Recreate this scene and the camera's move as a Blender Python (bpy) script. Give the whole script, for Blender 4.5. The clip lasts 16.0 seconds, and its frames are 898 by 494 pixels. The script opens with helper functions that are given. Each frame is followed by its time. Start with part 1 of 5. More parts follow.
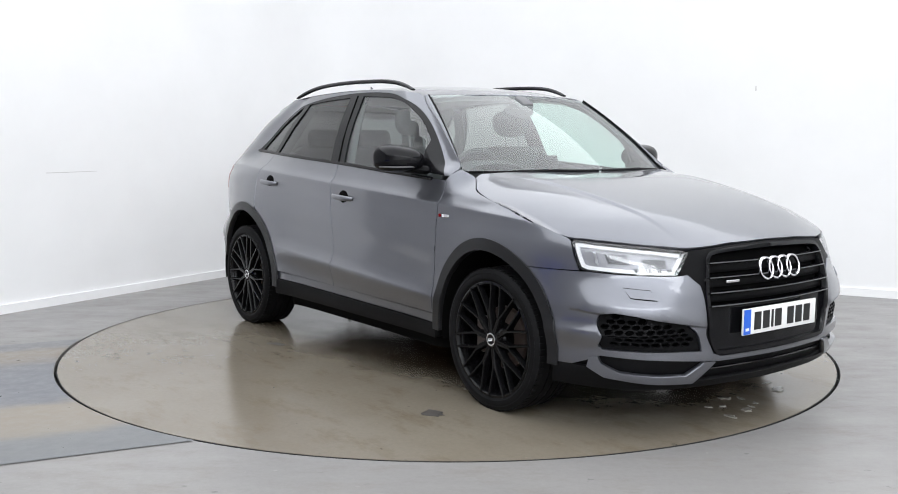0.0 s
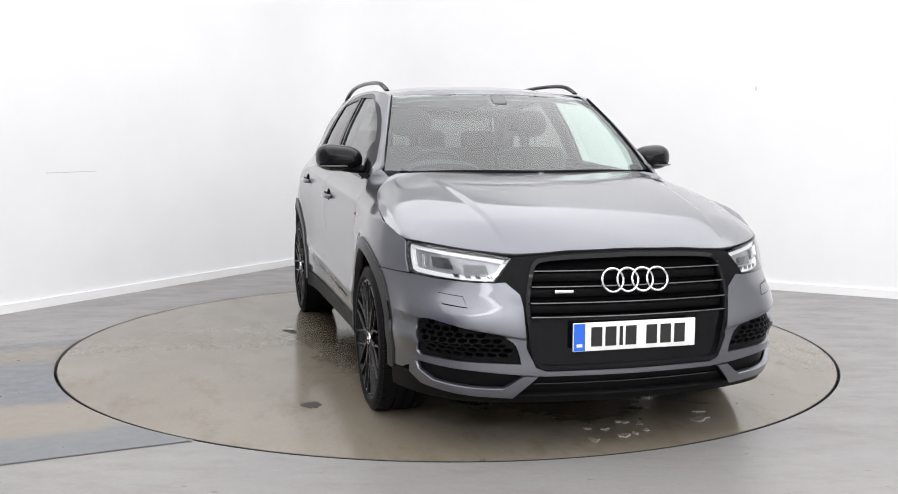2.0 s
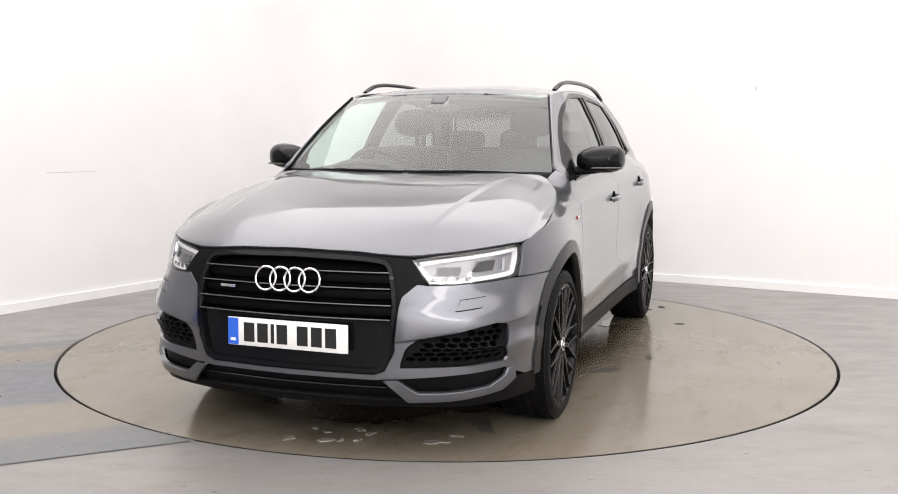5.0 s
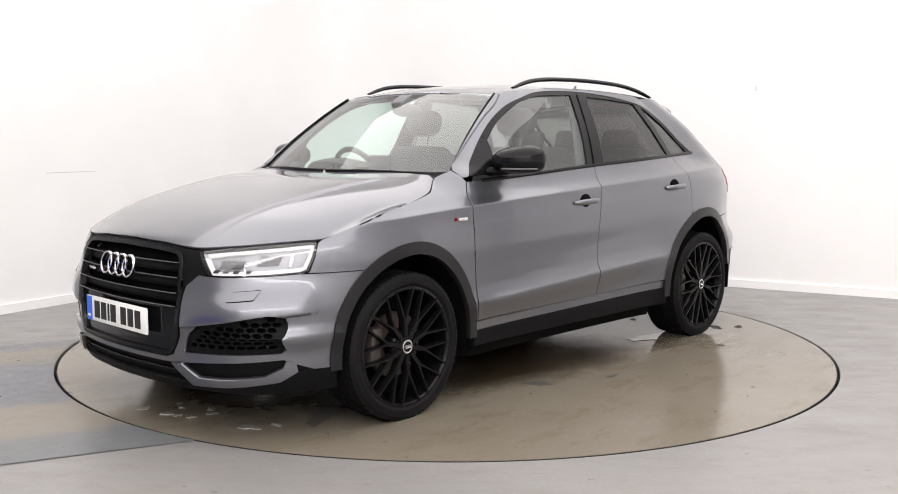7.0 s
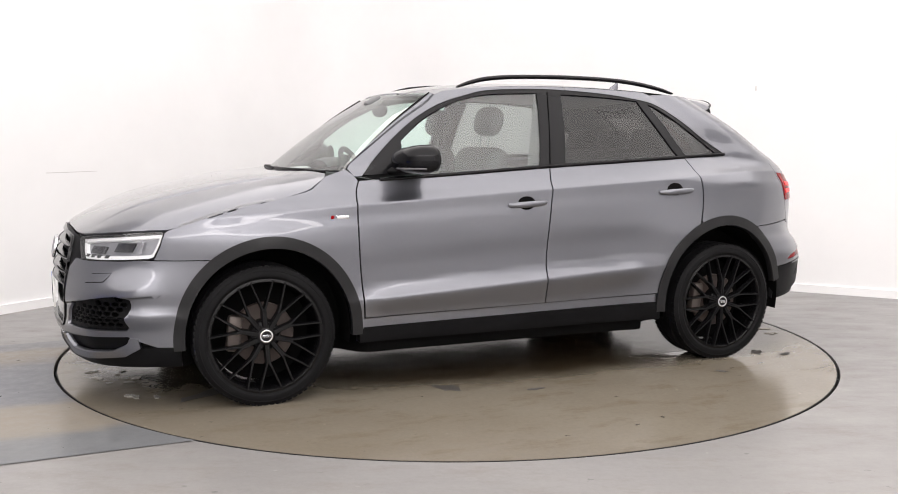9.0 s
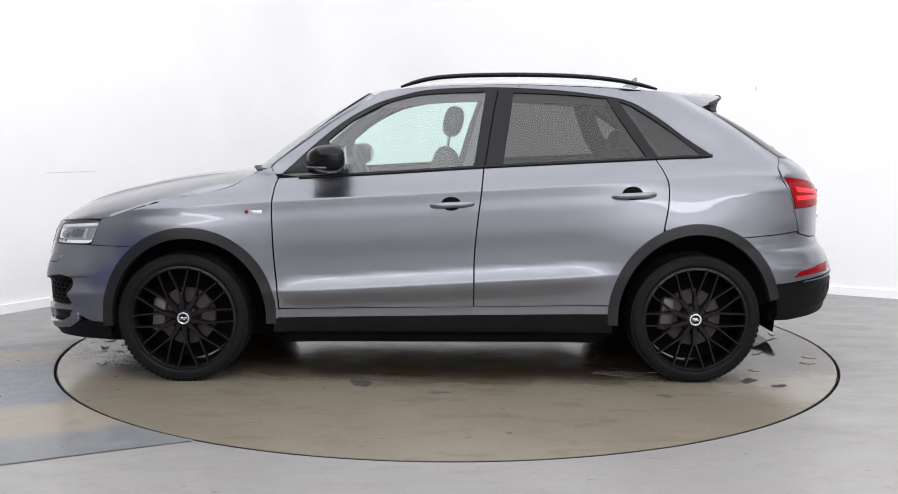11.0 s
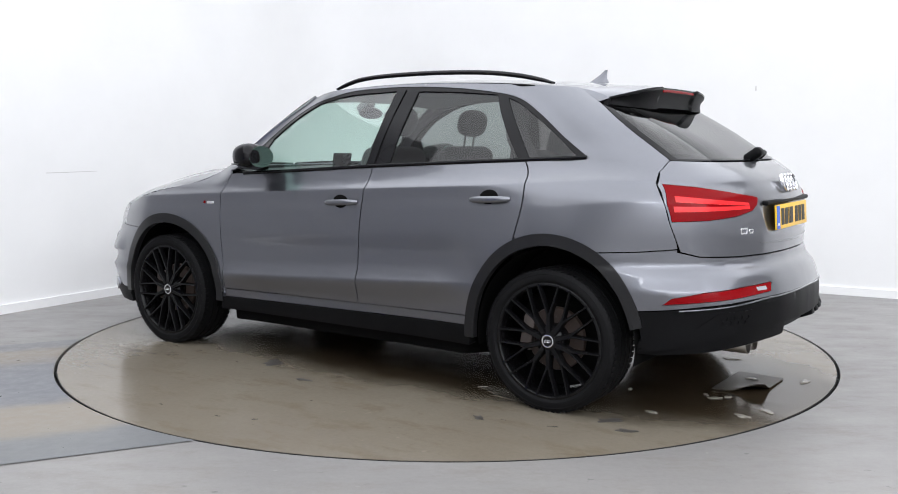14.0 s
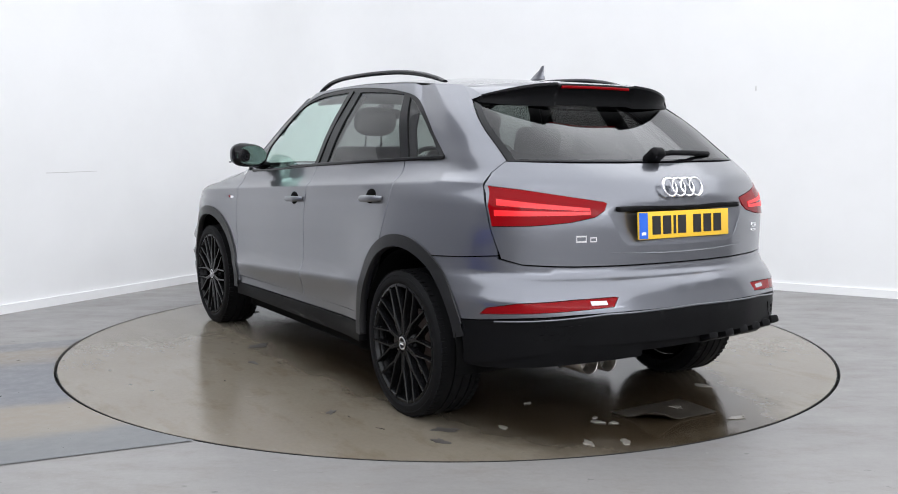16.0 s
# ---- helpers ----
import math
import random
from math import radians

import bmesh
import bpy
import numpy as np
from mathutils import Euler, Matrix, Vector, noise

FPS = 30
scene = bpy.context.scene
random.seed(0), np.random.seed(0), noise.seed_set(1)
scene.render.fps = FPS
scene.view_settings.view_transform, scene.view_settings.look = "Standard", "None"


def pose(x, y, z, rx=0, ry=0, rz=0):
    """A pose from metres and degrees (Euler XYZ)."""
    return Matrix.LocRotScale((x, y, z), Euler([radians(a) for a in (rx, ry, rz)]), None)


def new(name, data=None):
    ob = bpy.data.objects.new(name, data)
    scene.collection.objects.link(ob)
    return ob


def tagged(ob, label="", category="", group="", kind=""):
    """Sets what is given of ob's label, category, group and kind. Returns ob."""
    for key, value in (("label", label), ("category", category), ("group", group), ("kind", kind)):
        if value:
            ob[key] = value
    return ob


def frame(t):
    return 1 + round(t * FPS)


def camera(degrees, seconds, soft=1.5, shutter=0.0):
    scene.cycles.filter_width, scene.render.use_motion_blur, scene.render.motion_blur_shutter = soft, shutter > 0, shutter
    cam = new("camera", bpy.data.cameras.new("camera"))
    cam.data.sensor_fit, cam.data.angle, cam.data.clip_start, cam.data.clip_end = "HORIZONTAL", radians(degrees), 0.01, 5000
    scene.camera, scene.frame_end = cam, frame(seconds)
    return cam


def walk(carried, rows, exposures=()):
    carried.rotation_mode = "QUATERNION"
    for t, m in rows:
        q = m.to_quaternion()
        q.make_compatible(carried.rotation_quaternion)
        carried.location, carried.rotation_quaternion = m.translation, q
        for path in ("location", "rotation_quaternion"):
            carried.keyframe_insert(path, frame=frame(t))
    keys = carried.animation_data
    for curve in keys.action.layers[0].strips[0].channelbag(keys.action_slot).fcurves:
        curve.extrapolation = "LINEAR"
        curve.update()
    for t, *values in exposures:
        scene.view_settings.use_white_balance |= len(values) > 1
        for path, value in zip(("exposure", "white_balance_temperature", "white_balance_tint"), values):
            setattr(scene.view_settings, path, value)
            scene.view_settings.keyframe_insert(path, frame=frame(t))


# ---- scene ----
# Camera: it stands still on a tripod; the turntable carries the car round.
cam = camera(50.51, 16.0, soft=0.95)
EYE = pose(0, -5.7937, 1.2302) @ pose(0, 0, 0, 0, 0, -0.0765) @ pose(0, 0, 0, 90 - 6.4066, 0, 0) @ pose(0, 0, 0, 0, 0, 0.247)
walk(cam, [(0.0, EYE), (16.0, EYE)],
     exposures=[(0.0, -0.01, 6150, 9), (2.0, 0.02, 6350, 11), (3.5, 0.05, 6600, 13), (5.2, 0.08, 6700, 13), (9.2, 0.08, 6700, 14), (11.3, 0.03, 6200, 11), (13.0, 0.02, 6150, 10.5), (16.0, -0.12, 6100, 10)])

# Heading of the turntable, in degrees, by the second.
SPIN = [(0.0, -53.39),
        (0.5, -56.92),
        (1.0, -62.62),
        (1.5, -68.32),
        (2.0, -74.42),
        (2.5, -80.08),
        (3.0, -86.24),
        (3.5, -91.91),
        (4.0, -98.03),
        (4.5, -103.66),
        (5.0, -109.79),
        (5.2, -112.17),
        (7.3, -137.15),
        (7.5, -139.61),
        (8.0, -145.54),
        (8.5, -151.08),
        (9.0, -157.04),
        (9.2, -159.37),
        (11.3, -183.02),
        (11.5, -185.25),
        (12.0, -191.19),
        (12.5, -196.72),
        (13.0, -202.74),
        (13.5, -208.37),
        (14.0, -214.36),
        (14.5, -219.96),
        (15.0, -226.02),
        (15.5, -231.62),
        (16.0, -237.65)]
CAR_OFF = (0.044, 0.1412)     # where the car's middle stands on the turntable
DISC_R = 2.2451

# ---------------------------------------------------------------- light
world = bpy.data.worlds.new("world")
scene.world = world
world.use_nodes = True
world.node_tree.nodes["Background"].inputs[0].default_value = (0.75, 0.85, 1.0, 1)
world.node_tree.nodes["Background"].inputs[1].default_value = 0.15


def ceiling_lamp(x, y, sx, sy, power, tone=(1.0, 0.985, 0.97), rz=0):
    data = bpy.data.lights.new("ceiling_lamp", "AREA")
    data.shape, data.size, data.size_y, data.energy, data.color = "RECTANGLE", sx, sy, power, tone
    ob = new("ceiling_lamp", data)
    ob.matrix_world = pose(x, y, CEIL - 0.06, 0, 0, rz)
    return ob


CEIL = 4.2
ceiling_lamp(0.0, -3.2, 14.0, 12.1, 1000, (1.0, 0.99, 0.985))
# Added fill without a known source: brightens the back wall and camera-facing car sides.
ceiling_lamp(2.5, -9.6, 12.0, 2.0, 560, (1.0, 0.99, 0.985))


# ---------------------------------------------------------------- materials
def material(name, colour, rough=0.5, metal=0.0, coat=0.0, spec=0.5):
    m = bpy.data.materials.new(name)
    m.use_nodes = True
    b = m.node_tree.nodes["Principled BSDF"]
    b.inputs["Base Color"].default_value = (*colour, 1)
    b.inputs["Roughness"].default_value = rough
    b.inputs["Metallic"].default_value = metal
    b.inputs["Coat Weight"].default_value = coat
    b.inputs["Coat Roughness"].default_value = 0.03
    b.inputs["Specular IOR Level"].default_value = spec
    return m


def node(m, kind, **values):
    n = m.node_tree.nodes.new(kind)
    for key, value in values.items():
        n.inputs[key.replace("_", " ")].default_value = value
    return n


def link(m, a, out, b, inp):
    m.node_tree.links.new(a.outputs[out], b.inputs[inp])


def bsdf(m):
    return m.node_tree.nodes["Principled BSDF"]


def noisy(m, scale, detail=4.0, rough=0.6, stretch=None):
    tc = m.node_tree.nodes.new("ShaderNodeTexCoord")
    n = node(m, "ShaderNodeTexNoise", Scale=scale, Detail=detail, Roughness=rough)
    if stretch:
        mp = m.node_tree.nodes.new("ShaderNodeMapping")
        mp.inputs["Scale"].default_value = stretch
        link(m, tc, "Object", mp, "Vector")
        link(m, mp, "Vector", n, "Vector")
    else:
        link(m, tc, "Object", n, "Vector")
    return n


def ramp(m, source, stops, out="Fac"):
    r = m.node_tree.nodes.new("ShaderNodeValToRGB")
    while len(r.color_ramp.elements) < len(stops):
        r.color_ramp.elements.new(0.5)
    for e, (p, c) in zip(r.color_ramp.elements, stops):
        e.position, e.color = p, (c, c, c, 1) if isinstance(c, float) else (*c, 1)
    link(m, source, out, r, "Fac")
    return r


def mixed(m, kind, fac, a, b):
    x = m.node_tree.nodes.new("ShaderNodeMix")
    x.data_type, x.blend_type = "RGBA", kind
    for value, slot in ((fac, 0), (a, 6), (b, 7)):
        if isinstance(value, tuple) and isinstance(value[0], bpy.types.Node):
            m.node_tree.links.new(value[0].outputs[value[1]], x.inputs[slot])
        elif isinstance(value, float):
            x.inputs[slot].default_value = value
        else:
            x.inputs[slot].default_value = (*value, 1)
    return x


def bump(m, source, strength, distance, out="Fac"):
    b = node(m, "ShaderNodeBump", Strength=strength, Distance=distance)
    link(m, source, out, b, "Height")
    link(m, b, "Normal", bsdf(m), "Normal")
    return b


def painted_wall():
    m = material("white_wall_paint", (0.82, 0.82, 0.82), 0.6)
    n = noisy(m, 1.3, 5)
    r = ramp(m, n, ((0.3, (0.80, 0.80, 0.80)), (0.7, (0.84, 0.84, 0.84))))
    link(m, r, "Color", bsdf(m), "Base Color")
    bump(m, noisy(m, 60, 3), 0.05, 0.002)
    return m


def floor_paint(name, a, b, stain, rough=(0.28, 0.5)):
    m = material(name, a, 0.4)
    big = noisy(m, 0.9, 6, 0.65)
    base = ramp(m, big, ((0.35, a), (0.65, b)))
    st = noisy(m, 2.6, 8, 0.7, (1, 2.2, 1))
    mask = ramp(m, st, ((0.52, 0.0), (0.72, 0.55)))
    mix = mixed(m, "MIX", (mask, "Color"), (base, "Color"), stain)
    fine = noisy(m, 45, 6, 0.7)
    speck = ramp(m, fine, ((0.3, 0.88), (0.6, 1.0)))
    mul = mixed(m, "MULTIPLY", 0.7, (mix, 2), (speck, "Color"))
    chips = noisy(m, 9.0, 3, 0.55, (1, 1.8, 1))
    chip = ramp(m, chips, ((0.70, 1.0), (0.735, 0.55)))
    pale = ramp(m, noisy(m, 13.0, 2, 0.5, (1.6, 1, 1)), ((0.72, 1.0), (0.76, 1.18)))
    mul = mixed(m, "MULTIPLY", 1.0, (mul, 2), (chip, "Color"))
    mul = mixed(m, "MULTIPLY", 1.0, (mul, 2), (pale, "Color"))
    link(m, mul, 2, bsdf(m), "Base Color")
    rg = ramp(m, st, ((0.3, rough[0]), (0.75, rough[1])))
    link(m, rg, "Color", bsdf(m), "Roughness")
    bump(m, fine, 0.06, 0.002)
    return m


def car_paint():
    m = material("grey_metallic_paint", (0.15, 0.157, 0.178), 0.30, 0.90, 1.0)
    bsdf(m).inputs["Coat Roughness"].default_value = 0.03
    flake = node(m, "ShaderNodeTexVoronoi", Scale=900.0)
    tc = m.node_tree.nodes.new("ShaderNodeTexCoord")
    link(m, tc, "Object", flake, "Vector")
    r = ramp(m, flake, ((0.0, (0.185, 0.191, 0.213)), (1.0, (0.124, 0.128, 0.145))), "Distance")
    link(m, r, "Color", bsdf(m), "Base Color")
    return m


def glass(name, tint, base=0.08, rough=0.0):
    m = bpy.data.materials.new(name)
    m.use_nodes = True
    t = m.node_tree
    t.nodes.clear()
    out = t.nodes.new("ShaderNodeOutputMaterial")
    tr = t.nodes.new("ShaderNodeBsdfTransparent")
    tr.inputs[0].default_value = (*tint, 1)
    gl = t.nodes.new("ShaderNodeBsdfGlossy")
    gl.inputs["Roughness"].default_value = rough
    lw = t.nodes.new("ShaderNodeLayerWeight")
    lw.inputs["Blend"].default_value = 0.5
    pw = t.nodes.new("ShaderNodeMath")
    pw.operation = "POWER"
    pw.inputs[1].default_value = 4.0
    t.links.new(lw.outputs["Facing"], pw.inputs[0])
    fr = t.nodes.new("ShaderNodeMath")
    fr.operation = "MULTIPLY_ADD"
    fr.inputs[1].default_value, fr.inputs[2].default_value = 0.90, base
    t.links.new(pw.outputs[0], fr.inputs[0])
    mx = t.nodes.new("ShaderNodeMixShader")
    t.links.new(fr.outputs[0], mx.inputs[0])
    t.links.new(tr.outputs[0], mx.inputs[1])
    t.links.new(gl.outputs[0], mx.inputs[2])
    t.links.new(mx.outputs[0], out.inputs[0])
    return m


def glow(name, colour, strength):
    m = material(name, colour, 0.3)
    bsdf(m).inputs["Emission Color"].default_value = (*colour, 1)
    bsdf(m).inputs["Emission Strength"].default_value = strength
    return m


def grained(name, colour, rough, scale=180.0, depth=0.001, spec=0.4):
    m = material(name, colour, rough, spec=spec)
    n = noisy(m, scale, 3)
    bump(m, n, 0.35, depth)
    w = noisy(m, 5, 4)
    r = ramp(m, w, ((0.3, tuple(c * 0.8 for c in colour)), (0.7, tuple(c * 1.2 for c in colour))))
    link(m, r, "Color", bsdf(m), "Base Color")
    return m


WALL = painted_wall()
SKIRT = material("white_gloss_skirting", (0.85, 0.85, 0.85), 0.35)
FLOOR = floor_paint("grey_floor_paint", (0.215, 0.208, 0.202), (0.25, 0.242, 0.234), (0.195, 0.175, 0.15))
DISC = floor_paint("worn_turntable_paint", (0.178, 0.154, 0.119), (0.211, 0.187, 0.148), (0.11, 0.082, 0.044), (0.09, 0.26))


def dirt_and_shadow_patch(m):
    """Damp, dirty deck with the car's shadow painted in: a ragged darker, shinier patch about the car's size."""
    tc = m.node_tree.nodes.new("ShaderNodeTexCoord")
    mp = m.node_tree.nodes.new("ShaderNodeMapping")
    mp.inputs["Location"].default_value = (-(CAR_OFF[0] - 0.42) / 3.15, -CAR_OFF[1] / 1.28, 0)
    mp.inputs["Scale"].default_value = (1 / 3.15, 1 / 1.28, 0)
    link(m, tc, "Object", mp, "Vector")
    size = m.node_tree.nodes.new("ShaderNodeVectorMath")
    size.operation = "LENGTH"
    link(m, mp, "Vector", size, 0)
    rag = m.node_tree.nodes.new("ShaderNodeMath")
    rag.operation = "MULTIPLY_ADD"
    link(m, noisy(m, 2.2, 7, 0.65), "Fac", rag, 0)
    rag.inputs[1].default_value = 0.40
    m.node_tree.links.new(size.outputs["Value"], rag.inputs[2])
    # one mask for the damp dirt and the painted shadow beneath the car
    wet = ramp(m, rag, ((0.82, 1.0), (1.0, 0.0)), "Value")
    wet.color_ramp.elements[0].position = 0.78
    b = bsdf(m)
    # the base colour is darkened for the dirt and the car's shadow together
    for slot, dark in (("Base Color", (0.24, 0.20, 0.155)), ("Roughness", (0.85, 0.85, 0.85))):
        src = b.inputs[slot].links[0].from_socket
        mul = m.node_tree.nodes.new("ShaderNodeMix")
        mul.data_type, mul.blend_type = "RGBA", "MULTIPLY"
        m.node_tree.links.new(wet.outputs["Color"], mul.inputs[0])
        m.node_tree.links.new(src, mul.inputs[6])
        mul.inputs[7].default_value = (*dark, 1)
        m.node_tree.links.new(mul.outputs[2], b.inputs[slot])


dirt_and_shadow_patch(DISC)


def banded_patch():
    """Worn strip: bands of grey, tan and blue-grey along its length, ragged at their edges."""
    m = material("dark_floor_patch", (0.15, 0.15, 0.16), 0.4)
    tc = m.node_tree.nodes.new("ShaderNodeTexCoord")
    dot = m.node_tree.nodes.new("ShaderNodeVectorMath")
    dot.operation = "DOT_PRODUCT"
    dot.inputs[1].default_value = (0.44, -0.90, 0)
    link(m, tc, "Object", dot, 0)
    rag = noisy(m, 3.0, 6, 0.7, (0.5, 1.5, 1))
    add = m.node_tree.nodes.new("ShaderNodeMath")
    add.operation = "MULTIPLY_ADD"
    link(m, rag, "Fac", add, 0)
    add.inputs[1].default_value = 0.30
    m.node_tree.links.new(dot.outputs["Value"], add.inputs[2])
    span = m.node_tree.nodes.new("ShaderNodeMapRange")
    span.inputs["From Min"].default_value, span.inputs["From Max"].default_value = -0.97 + 0.15, 1.33 + 0.15
    link(m, add, "Value", span, "Value")
    r = ramp(m, span, ((0.0, (0.16, 0.165, 0.17)), (0.07, (0.155, 0.16, 0.165)), (0.12, (0.225, 0.195, 0.155)), (0.21, (0.205, 0.18, 0.15)), (0.27, (0.145, 0.15, 0.165)),
                       (0.60, (0.14, 0.145, 0.16)), (0.66, (0.235, 0.205, 0.165)), (0.83, (0.225, 0.20, 0.165)), (0.88, (0.15, 0.155, 0.16)), (1.0, (0.145, 0.15, 0.155))), "Result")
    fine = noisy(m, 12, 8, 0.7)
    sp = ramp(m, fine, ((0.3, 0.78), (0.65, 1.1)))
    mul = mixed(m, "MULTIPLY", 0.8, (r, "Color"), (sp, "Color"))
    link(m, mul, 2, bsdf(m), "Base Color")
    rg = ramp(m, fine, ((0.3, 0.25), (0.7, 0.5)))
    link(m, rg, "Color", bsdf(m), "Roughness")
    bump(m, fine, 0.1, 0.003)
    return m


PATCH = banded_patch()
GROOVE = material("black_groove", (0.012, 0.012, 0.012), 0.8)
# Grey of the unseen walls, chosen to darken the reflections in the car.
SHADE = material("grey_unseen_wall_paint", (0.38, 0.38, 0.39), 0.7)
CEILING = material("white_ceiling_paint", (0.8, 0.8, 0.8), 0.7)
PAINT = car_paint()
BLACK = grained("black_grained_plastic", (0.0045, 0.0045, 0.005), 0.42, spec=0.08)
ARCH_TRIM = grained("dark_grey_arch_plastic", (0.010, 0.010, 0.011), 0.30, spec=0.3)
MIRROR = material("green_tinted_mirror", (0.22, 0.33, 0.29), 0.03, 1.0)
GLOSS = material("gloss_black", (0.004, 0.004, 0.005), 0.10, spec=0.22)
FRAME = material("black_window_frame", (0.007, 0.007, 0.008), 0.22, spec=0.2)
VOID = material("dark_cavity", (0.004, 0.004, 0.004), 0.9, spec=0.05)
RUBBER = grained("tyre_rubber", (0.006, 0.006, 0.0065), 0.6, 90.0, 0.0015, 0.1)
RIM = material("satin_black_alloy", (0.0045, 0.0045, 0.005), 0.25, spec=0.22)
STEEL = grained("rusty_brake_steel", (0.050, 0.036, 0.030), 0.45, 40.0)
CHROME = material("chrome", (0.85, 0.85, 0.87), 0.08, 1.0)
WINDOW = glass("clear_green_glass", (0.82, 0.96, 0.91), 0.12)
TINTED = glass("dark_privacy_glass", (0.31, 0.31, 0.306), 0.055)
REAR_GLASS = glass("dark_rear_glass", (0.17, 0.17, 0.167), 0.05)
SCREEN = glass("windscreen_glass", (0.80, 0.93, 0.87), 0.135)
LENS = glass("headlight_lens", (0.96, 0.97, 0.98))
TRIM = grained("black_interior_trim", (0.03, 0.03, 0.032), 0.6)
LEATHER = grained("black_seat_leather", (0.025, 0.025, 0.027), 0.5)
HEADLINER = material("grey_headliner", (0.45, 0.45, 0.44), 0.9)
LAMP_WHITE = glow("lit_white_lamp", (0.72, 0.72, 0.72), 0.22)
LAMP_CHROME = material("lamp_reflector", (0.75, 0.75, 0.78), 0.15, 1.0)
RED = material("red_lamp_plastic", (0.20, 0.001, 0.003), 0.12, spec=0.12)

# ---------------------------------------------------------------- car shape
def hermite(xs, ys):
    """A smooth curve through a few points, without overshoot."""
    xs, ys = np.array(xs, float), np.array(ys, float)
    h, d = np.diff(xs), np.diff(ys) / np.diff(xs)
    m = np.concatenate([[d[0]], np.where(d[1:] * d[:-1] > 0, 2 * d[1:] * d[:-1] / (d[1:] + d[:-1] + 1e-12), 0), [d[-1]]])

    def f(x):
        x = np.clip(np.asarray(x, float), xs[0], xs[-1])
        i = np.clip(np.searchsorted(xs, x) - 1, 0, len(h) - 1)
        t = (x - xs[i]) / h[i]
        return (ys[i] * (1 + 2 * t) * (1 - t) ** 2 + m[i] * h[i] * t * (1 - t) ** 2
                + ys[i + 1] * t * t * (3 - 2 * t) + m[i + 1] * h[i] * t * t * (t - 1))
    return f


def smooth(x, a, b):
    t = np.clip((np.asarray(x, float) - a) / (b - a), 0, 1)
    return t * t * (3 - 2 * t)


def spline(points, n=12):
    """Catmull-Rom through 2D or 3D points: n steps a span."""
    p = np.array(points, float)
    q = np.vstack([2 * p[0] - p[1], p, 2 * p[-1] - p[-2]])
    out = []
    for i in range(1, len(q) - 2):
        for t in np.arange(n) / n:
            out.append(0.5 * (2 * q[i] + (q[i + 1] - q[i - 1]) * t + (2 * q[i - 1] - 5 * q[i] + 4 * q[i + 1] - q[i + 2]) * t * t
                              + (3 * q[i] - q[i - 1] - 3 * q[i + 1] + q[i + 2]) * t ** 3))
    out.append(q[-2])
    return np.array(out)


# Plan of the body at its widest, front middle to rear middle.
PLAN = spline([(2.205, 0), (2.195, 0.2), (2.16, 0.45), (2.07, 0.66), (1.92, 0.80), (1.72, 0.877), (1.45, 0.913), (1.0, 0.915), (0.0, 0.915),
               (-0.9, 0.915), (-1.4, 0.91), (-1.7, 0.88), (-1.92, 0.805), (-2.07, 0.66), (-2.17, 0.40), (-2.205, 0.18), (-2.212, 0)], 24)
ARC = np.concatenate([[0], np.cumsum(np.linalg.norm(np.diff(PLAN, axis=0), axis=1))])
ARC_END = ARC[-1]
SIDE = hermite([0.12, 0.22, 0.28, 0.36, 0.40, 0.490, 0.50, 0.53, 0.58, 0.65, 0.75, 0.85, 0.92, 0.960, 0.968, 1.0, 1.04, 1.075, 1.09, 1.2, 1.3, 1.4, 1.477, 1.53],
               [0.830, 0.855, 0.866, 0.868, 0.872, 0.895, 0.896, 0.883, 0.870, 0.869, 0.8735, 0.872, 0.8665, 0.8655, 0.8600, 0.833, 0.815, 0.803, 0.797, 0.757, 0.715, 0.664, 0.621, 0.585])
NOSE = hermite([0.15, 0.20, 0.26, 0.33, 0.42, 0.55, 0.69, 0.77, 0.80, 0.85, 0.95, 1.1], [0.10, 0.06, 0.03, 0.015, 0.02, 0.02, 0.045, 0.075, 0.095, 0.16, 0.4, 0.8])
TAIL = hermite([0.15, 0.22, 0.32, 0.42, 0.515, 0.612, 0.66, 0.69, 0.72, 0.87, 0.965, 1.06, 1.135, 1.28, 1.42, 1.50], [0.20, 0.13, 0.02, 0.0, 0.0, 0.025, 0.05, 0.085, 0.085, 0.085, 0.10, 0.16, 0.28, 0.49, 0.735, 0.87])


